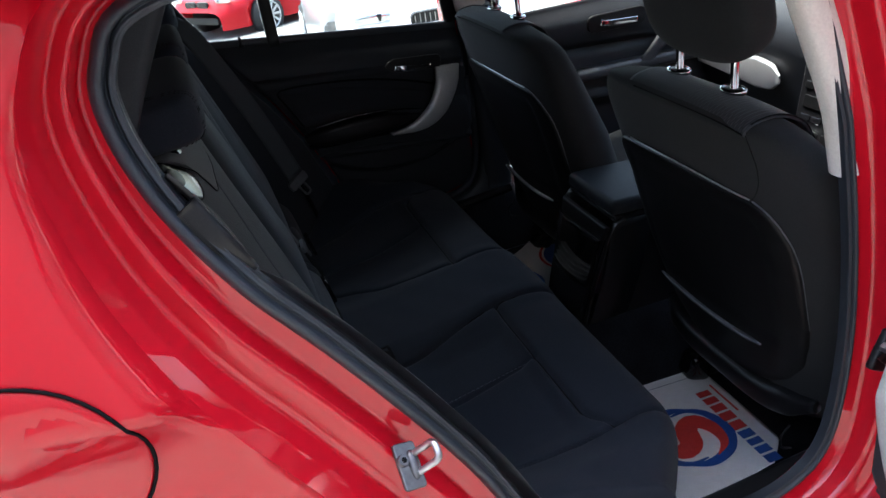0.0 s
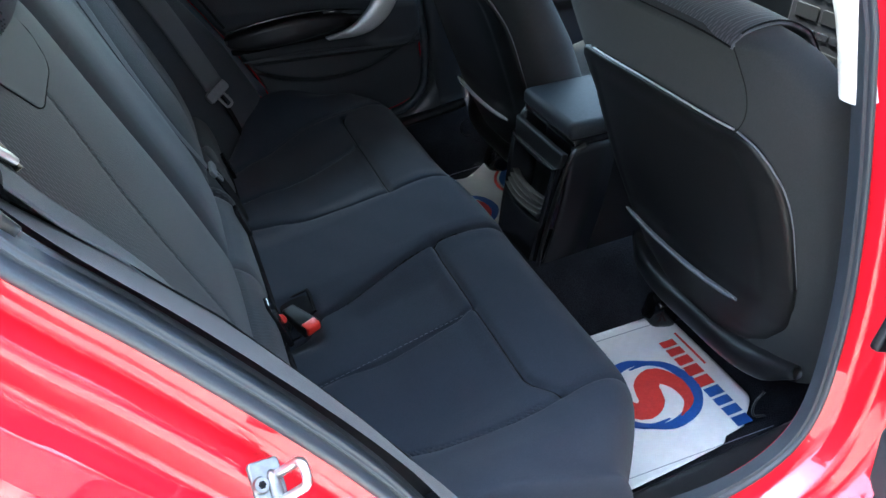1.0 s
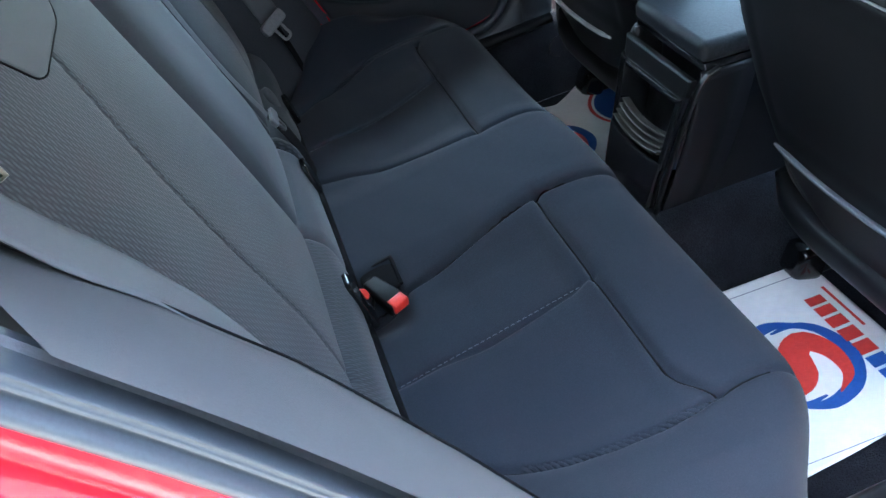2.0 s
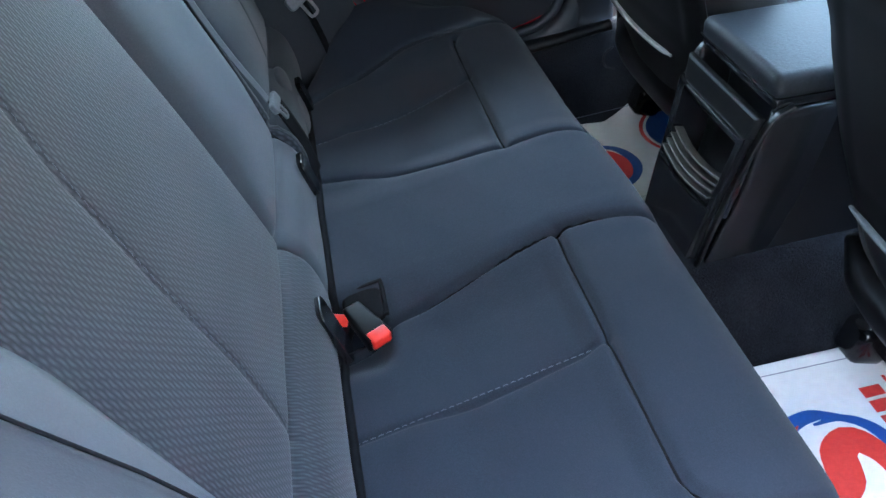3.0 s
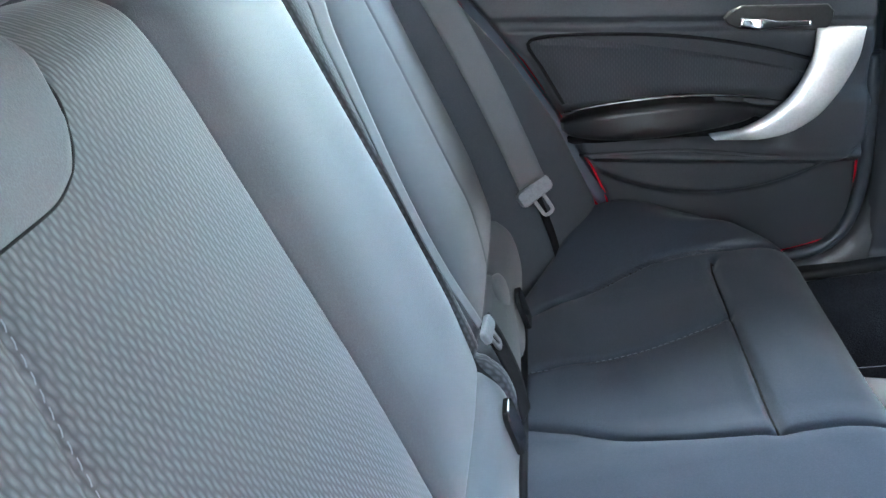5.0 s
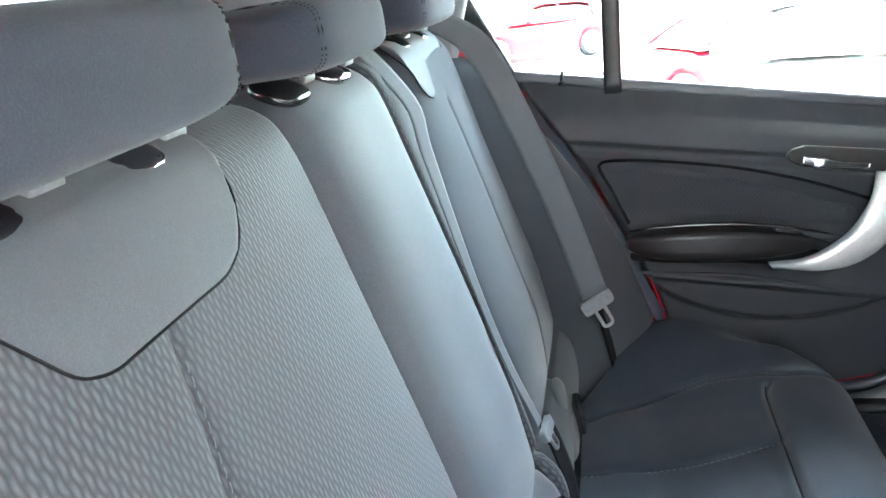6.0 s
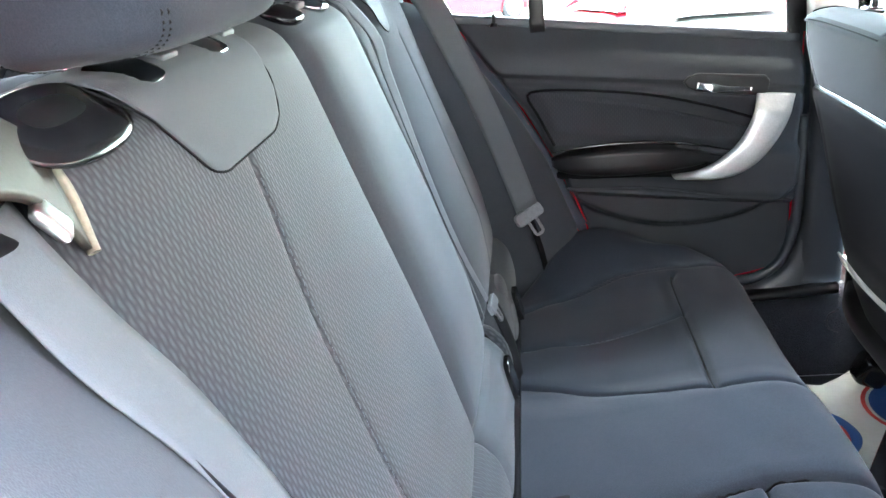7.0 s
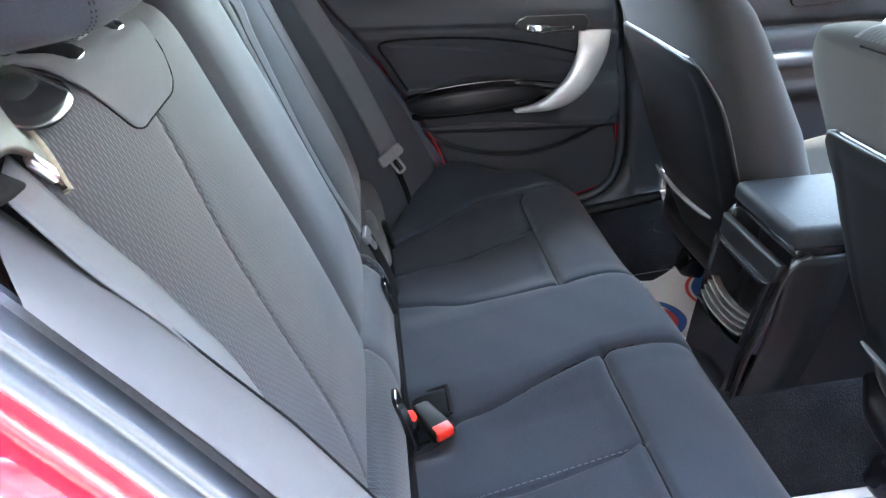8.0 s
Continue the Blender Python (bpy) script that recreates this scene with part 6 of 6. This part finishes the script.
# ---------------------------------------------------------------- front of the cabin
def front_door_trim():
    ob = thing("front_door", (0, 0, 0), "closed front car door with charcoal trim", "car door")
    x, z = np.linspace(0.72, 1.62, 70), np.linspace(0.36, 0.935, 70)
    X, Z = np.meshgrid(x, z, indexing="ij")
    Y = 0.688 + 0.0 * X
    lift = Z + 0.06 * (X - 1.0)
    Y = Y + 0.02 * smooth(0.875, 0.935, Z) - 0.012 * smooth(0.80, 0.86, lift) * (1 - smooth(0.875, 0.935, Z)) - 0.02 * smooth(0.74, 0.70, lift) * smooth(0.62, 0.66, lift)
    Y = Y + 0.02 * np.exp(-(((lift - 0.80) / 0.012) ** 2)) - 0.012 * np.exp(-(((lift - 0.665) / 0.01) ** 2))
    grid("door_trim", np.stack([X, Y, Z], -1), TRIM, ob, "charcoal moulded front door trim", thick=-0.006)
    lev = spline([(1.02, 0.655, 0.872), (1.05, 0.648, 0.868), (1.14, 0.656, 0.860)], 20)
    bez = slab("lever_bezel", rounded(0.19, 0.05, 0.02), 0.01, HARD, ob, "black latch bezel", pose(1.08, 0.674, 0.868, 90, 0, 0), bevel=0.003)
    sweep("lever", lev, rounded(0.018, 0.007, 0.003), CHROME, bez, "chrome latch lever", up=(0, 1, 0))
    arm = spline([(0.78, 0.672, 0.73), (0.95, 0.655, 0.735), (1.2, 0.655, 0.73), (1.35, 0.67, 0.72)], 30)
    sweep("armrest", arm, rounded(0.05, 0.035, 0.014), VINYL, ob, "black armrest ledge", up=(0, 0, 1))
    hp = spline([(1.05, 0.668, 0.70), (1.12, 0.640, 0.72), (1.22, 0.640, 0.80), (1.28, 0.665, 0.86)], 30)
    sweep("pull_handle", hp, rounded(0.046, 0.022, 0.010), VINYL, ob, "dark pull handle", up=(0, 1, 0), scale=np.linspace(0.4, 1.1, 30))
    u, w = np.meshgrid(np.linspace(0.66, 1.6, 8), np.linspace(0, 1, 8), indexing="ij")
    pane = grid("window_pane", np.stack([u, 0.716 - 0.06 * w, 0.88 + 0.48 * w * (1 - 0.75 * smooth(1.05, 1.6, u))], -1), PANE, ob, "clear side window", thick=0.004)
    pane.visible_shadow = False
    X2, Z2 = np.meshgrid(np.linspace(0.69, 1.75, 20), np.linspace(0.44, 0.90, 20), indexing="ij")
    grid("door_skin", np.stack([X2, skin_y(Z2, X2) - 0.004, Z2], -1), RED, ob, "red painted outer skin", thick=0.003)
    return ob


front_door_trim()


def dashboard():
    ob = thing("dashboard", (0, 0, 0), "charcoal dashboard with silver trim strip, centre stack", "dashboard")
    y = np.linspace(-0.68, 0.68, 90)
    prof = spline([(1.78, 0.96), (1.58, 0.93), (1.44, 0.905), (1.37, 0.865), (1.352, 0.81), (1.36, 0.75), (1.37, 0.68), (1.40, 0.60), (1.48, 0.50), (1.60, 0.40)], 60)
    rows = []
    for x, z in prof:
        rows.append(np.stack([x - 0.03 * np.cos(y * 2.2) * 0.6, y, np.full_like(y, z) + 0.015 * np.exp(-((y / 0.2) ** 2)) * (z > 0.9)], -1))
    grid("dash_shell", np.array(rows), TRIM, ob, "charcoal moulded dashboard", thick=0.008)
    strip = spline([(1.348, 0.66, 0.705), (1.342, 0.50, 0.715), (1.332, 0.36, 0.722), (1.326, 0.27, 0.722)], 30)
    sweep("trim_strip", strip, rounded(0.062, 0.016, 0.006), SILVER, ob, "matt silver dashboard trim strip", up=(1, 0, 0), scale=np.interp(np.linspace(0, 1, 30), [0, 0.35, 0.75, 0.92, 1], [0.45, 0.9, 1.35, 1.15, 0.35]))
    m = pose(1.332, 0.03, 0.70, 0, 0, 0) @ pose(0, 0, 0, 0, 10, 0) @ pose(0, 0, 0, 90, 0, -90)
    st = slab("centre_panel", rounded(0.27, 0.30, 0.03, 5), 0.035, HARD, ob, "black centre stack", m, bevel=0.008)
    for row, (n, h, y0) in enumerate(((2, 0.055, 0.095), (6, 0.018, 0.040), (3, 0.030, 0.000), (6, 0.016, -0.040), (3, 0.034, -0.085))):
        w = 0.235 / n
        for i in range(n):
            x0 = -0.1175 + w * (i + 0.5)
            slab("vent" if row == 0 else "button", rounded(w * 0.88, h, min(0.006, h * 0.3)), 0.004, GLOSS if row in (0, 3) else SHELL, st, "", m @ Matrix.Translation((x0, y0, 0.034)), bevel=0.0015)
    for q in (-0.075, 0.075):
        ring = np.array([tuple(m @ Vector((q + 0.018 * math.cos(a), -0.085 + 0.018 * math.sin(a), 0.046))) for a in np.linspace(0, 2 * math.pi, 24, endpoint=False)])
        sweep("knob_ring", ring, circle(0.004, 8), CHROME, st, "chrome knob ring", closed=True, up=(1, 0, 0.2))
    return ob


dashboard()


# ---------------------------------------------------------------- other cars outside
def parked_car(label, mat, m, group=""):
    c = thing("parked_car", (0, 0, 0), label, "car", "parked cars")
    # body sections along the length: x from nose (0) to tail (4.2)
    L = np.linspace(0, 4.2, 64)
    belt = np.interp(L, [0, 0.12, 0.5, 1.25, 2.0, 3.6, 4.1, 4.2], [0.50, 0.66, 0.80, 0.92, 0.95, 0.99, 0.95, 0.80])
    wid = np.interp(L, [0, 0.10, 0.35, 0.9, 3.4, 4.0, 4.2], [0.60, 0.72, 0.82, 0.87, 0.87, 0.80, 0.70])
    a = np.linspace(0, math.pi, 25)
    rows = []
    for x, b, w in zip(L, belt, wid):
        y = w * np.sign(np.cos(a)) * np.abs(np.cos(a)) ** 0.35
        z = 0.22 + (b - 0.22) * np.sin(a) ** 0.45
        arch = np.zeros_like(a)
        for cx in (0.80, 3.45):
            r = np.hypot(x - cx, z - 0.32)
            arch = np.maximum(arch, (r < 0.37) * (np.abs(y) > 0.55))
        rows.append(np.stack([np.full_like(a, x), y * (1 - 0.10 * arch), z], -1))
    grid("body", np.array(rows), mat, c, "glossy painted body")
    # cabin
    rows = []
    for x in np.linspace(1.15, 4.05, 30):
        h = np.interp(x, [1.15, 1.9, 2.3, 3.2, 3.75, 4.05], [0.02, 0.40, 0.475, 0.46, 0.36, 0.05])
        w = np.interp(x, [1.15, 2.0, 3.4, 4.05], [0.70, 0.74, 0.72, 0.62])
        y = w * np.sign(np.cos(a)) * np.abs(np.cos(a)) ** 0.5 * (1 - 0.16 * np.sin(a))
        rows.append(np.stack([np.full_like(a, x), y, 0.93 + h * np.sin(a) ** 0.6], -1))
    grid("cabin", np.array(rows), GLOSS, c, "dark glass cabin")
    X, Y = np.meshgrid(np.linspace(1.95, 3.7, 16), np.linspace(-0.58, 0.58, 16), indexing="ij")
    Z = 0.935 + np.interp(X, [1.9, 2.3, 3.2, 3.75], [0.40, 0.475, 0.46, 0.36]) + 0.006 - 0.05 * (Y / 0.6) ** 4
    grid("roof", np.stack([X, Y, Z], -1), mat, c, "painted roof", thick=0.01)
    for s in (-1, 1):
        for pts in ([(1.2, s * 0.70, 0.94), (1.95, s * 0.63, 1.34), (2.4, s * 0.60, 1.39)], [(2.55, s * 0.735, 0.95), (2.6, s * 0.63, 1.37)], [(3.65, s * 0.70, 0.98), (3.5, s * 0.6, 1.36)]):
            sweep("window_pillar", spline(pts, 10), rounded(0.06, 0.03, 0.01), mat, c, up=(0, 1, 0))
        box("mirror", (0.10, 0.18, 0.12), mat, c, "painted door mirror", (1.62, s * 0.93, 1.0), (0, 0, 0), 0.03)
        for cx in (0.80, 3.45):
            bm = bmesh.new()
            bmesh.ops.create_cone(bm, cap_ends=True, segments=36, radius1=0.315, radius2=0.315, depth=0.20)
            bmesh.ops.bevel(bm, geom=[e for e in bm.edges if e.is_boundary or len(e.link_faces) == 2 and abs(e.verts[0].co.z - e.verts[1].co.z) < 1e-6], offset=0.025, segments=2, affect="EDGES")
            bmesh.ops.transform(bm, matrix=pose(cx, s * 0.77, 0.315, 90, 0, 0), verts=bm.verts)
            w = part("wheel", bm, TYRE, c, "black tyre")
            bm = bmesh.new()
            bmesh.ops.create_cone(bm, cap_ends=True, segments=30, radius1=0.06, radius2=0.06, depth=0.02)
            for i in range(10):
                r = bmesh.ops.create_cube(bm, size=1)["verts"]
                for v in r:
                    v.co = Vector((v.co.x * 0.16 + 0.12, v.co.y * 0.035, v.co.z * 0.02))
                bmesh.ops.transform(bm, matrix=pose(0, 0, 0, 0, 0, 36 * i), verts=r)
            bmesh.ops.transform(bm, matrix=pose(cx, s * 0.875, 0.315, 90, 0, 0), verts=bm.verts)
            part("rim", bm, SILVER, w, "silver spoked rim", flat=True)
            ring = np.array([(cx + 0.215 * math.cos(q), s * 0.872, 0.315 + 0.215 * math.sin(q)) for q in np.linspace(0, 2 * math.pi, 36, endpoint=False)])
            sweep("rim_edge", ring, circle(0.014, 8), SILVER, w, up=(0, 1, 0), closed=True)
        # lamp and grille at the nose
        lamp = pillow("headlight", (0.10, 0.30, 0.115), CHROME, c, "clear headlight", (0.155, s * 0.56, 0.66), (0, -20, -s * 18), 2.6, 14)
        pillow("lens", (0.04, 0.10, 0.085), GLOSS, lamp, "dark lamp reflector", (0.112, s * 0.52, 0.655), (0, -20, -s * 18), 2.2, 10)
        gr = slab("grille", rounded(0.27, 0.13, 0.05, 5), 0.05, HARD, c, "dark oval grille opening", pose(0.09, s * 0.150, 0.60, 0, 0, 0) @ pose(0, 0, 0, 0, -12, 0) @ pose(0, 0, 0, 90, 0, -90), bevel=0.006)
        for i in range(6):
            box("grille_bar", (0.012, 0.008, 0.09), STEEL, gr, "", (0.045, s * 0.150 + (i - 2.5) * 0.04, 0.60), (0, -12, 0), 0.002)
    slab("lower_intake", rounded(1.0, 0.10, 0.03, 4), 0.04, HARD, c, "black lower intake", pose(0.05, 0, 0.36, 90, 0, -90), bevel=0.004)
    c.matrix_world = m
    return c


parked_car("white car facing the open door side", WHITE, pose(1.86, 4.65, -0.46, 0, 4.8, 86))
parked_car("red car parked side on far off", RED_FAR, pose(-3.5, 20.2, -1.2, 0, 0, 33))
parked_car("red car parked at an angle beyond the closed door", RED_FAR, pose(0.2, 12.8, -1.2, 0, 2.0, 35))
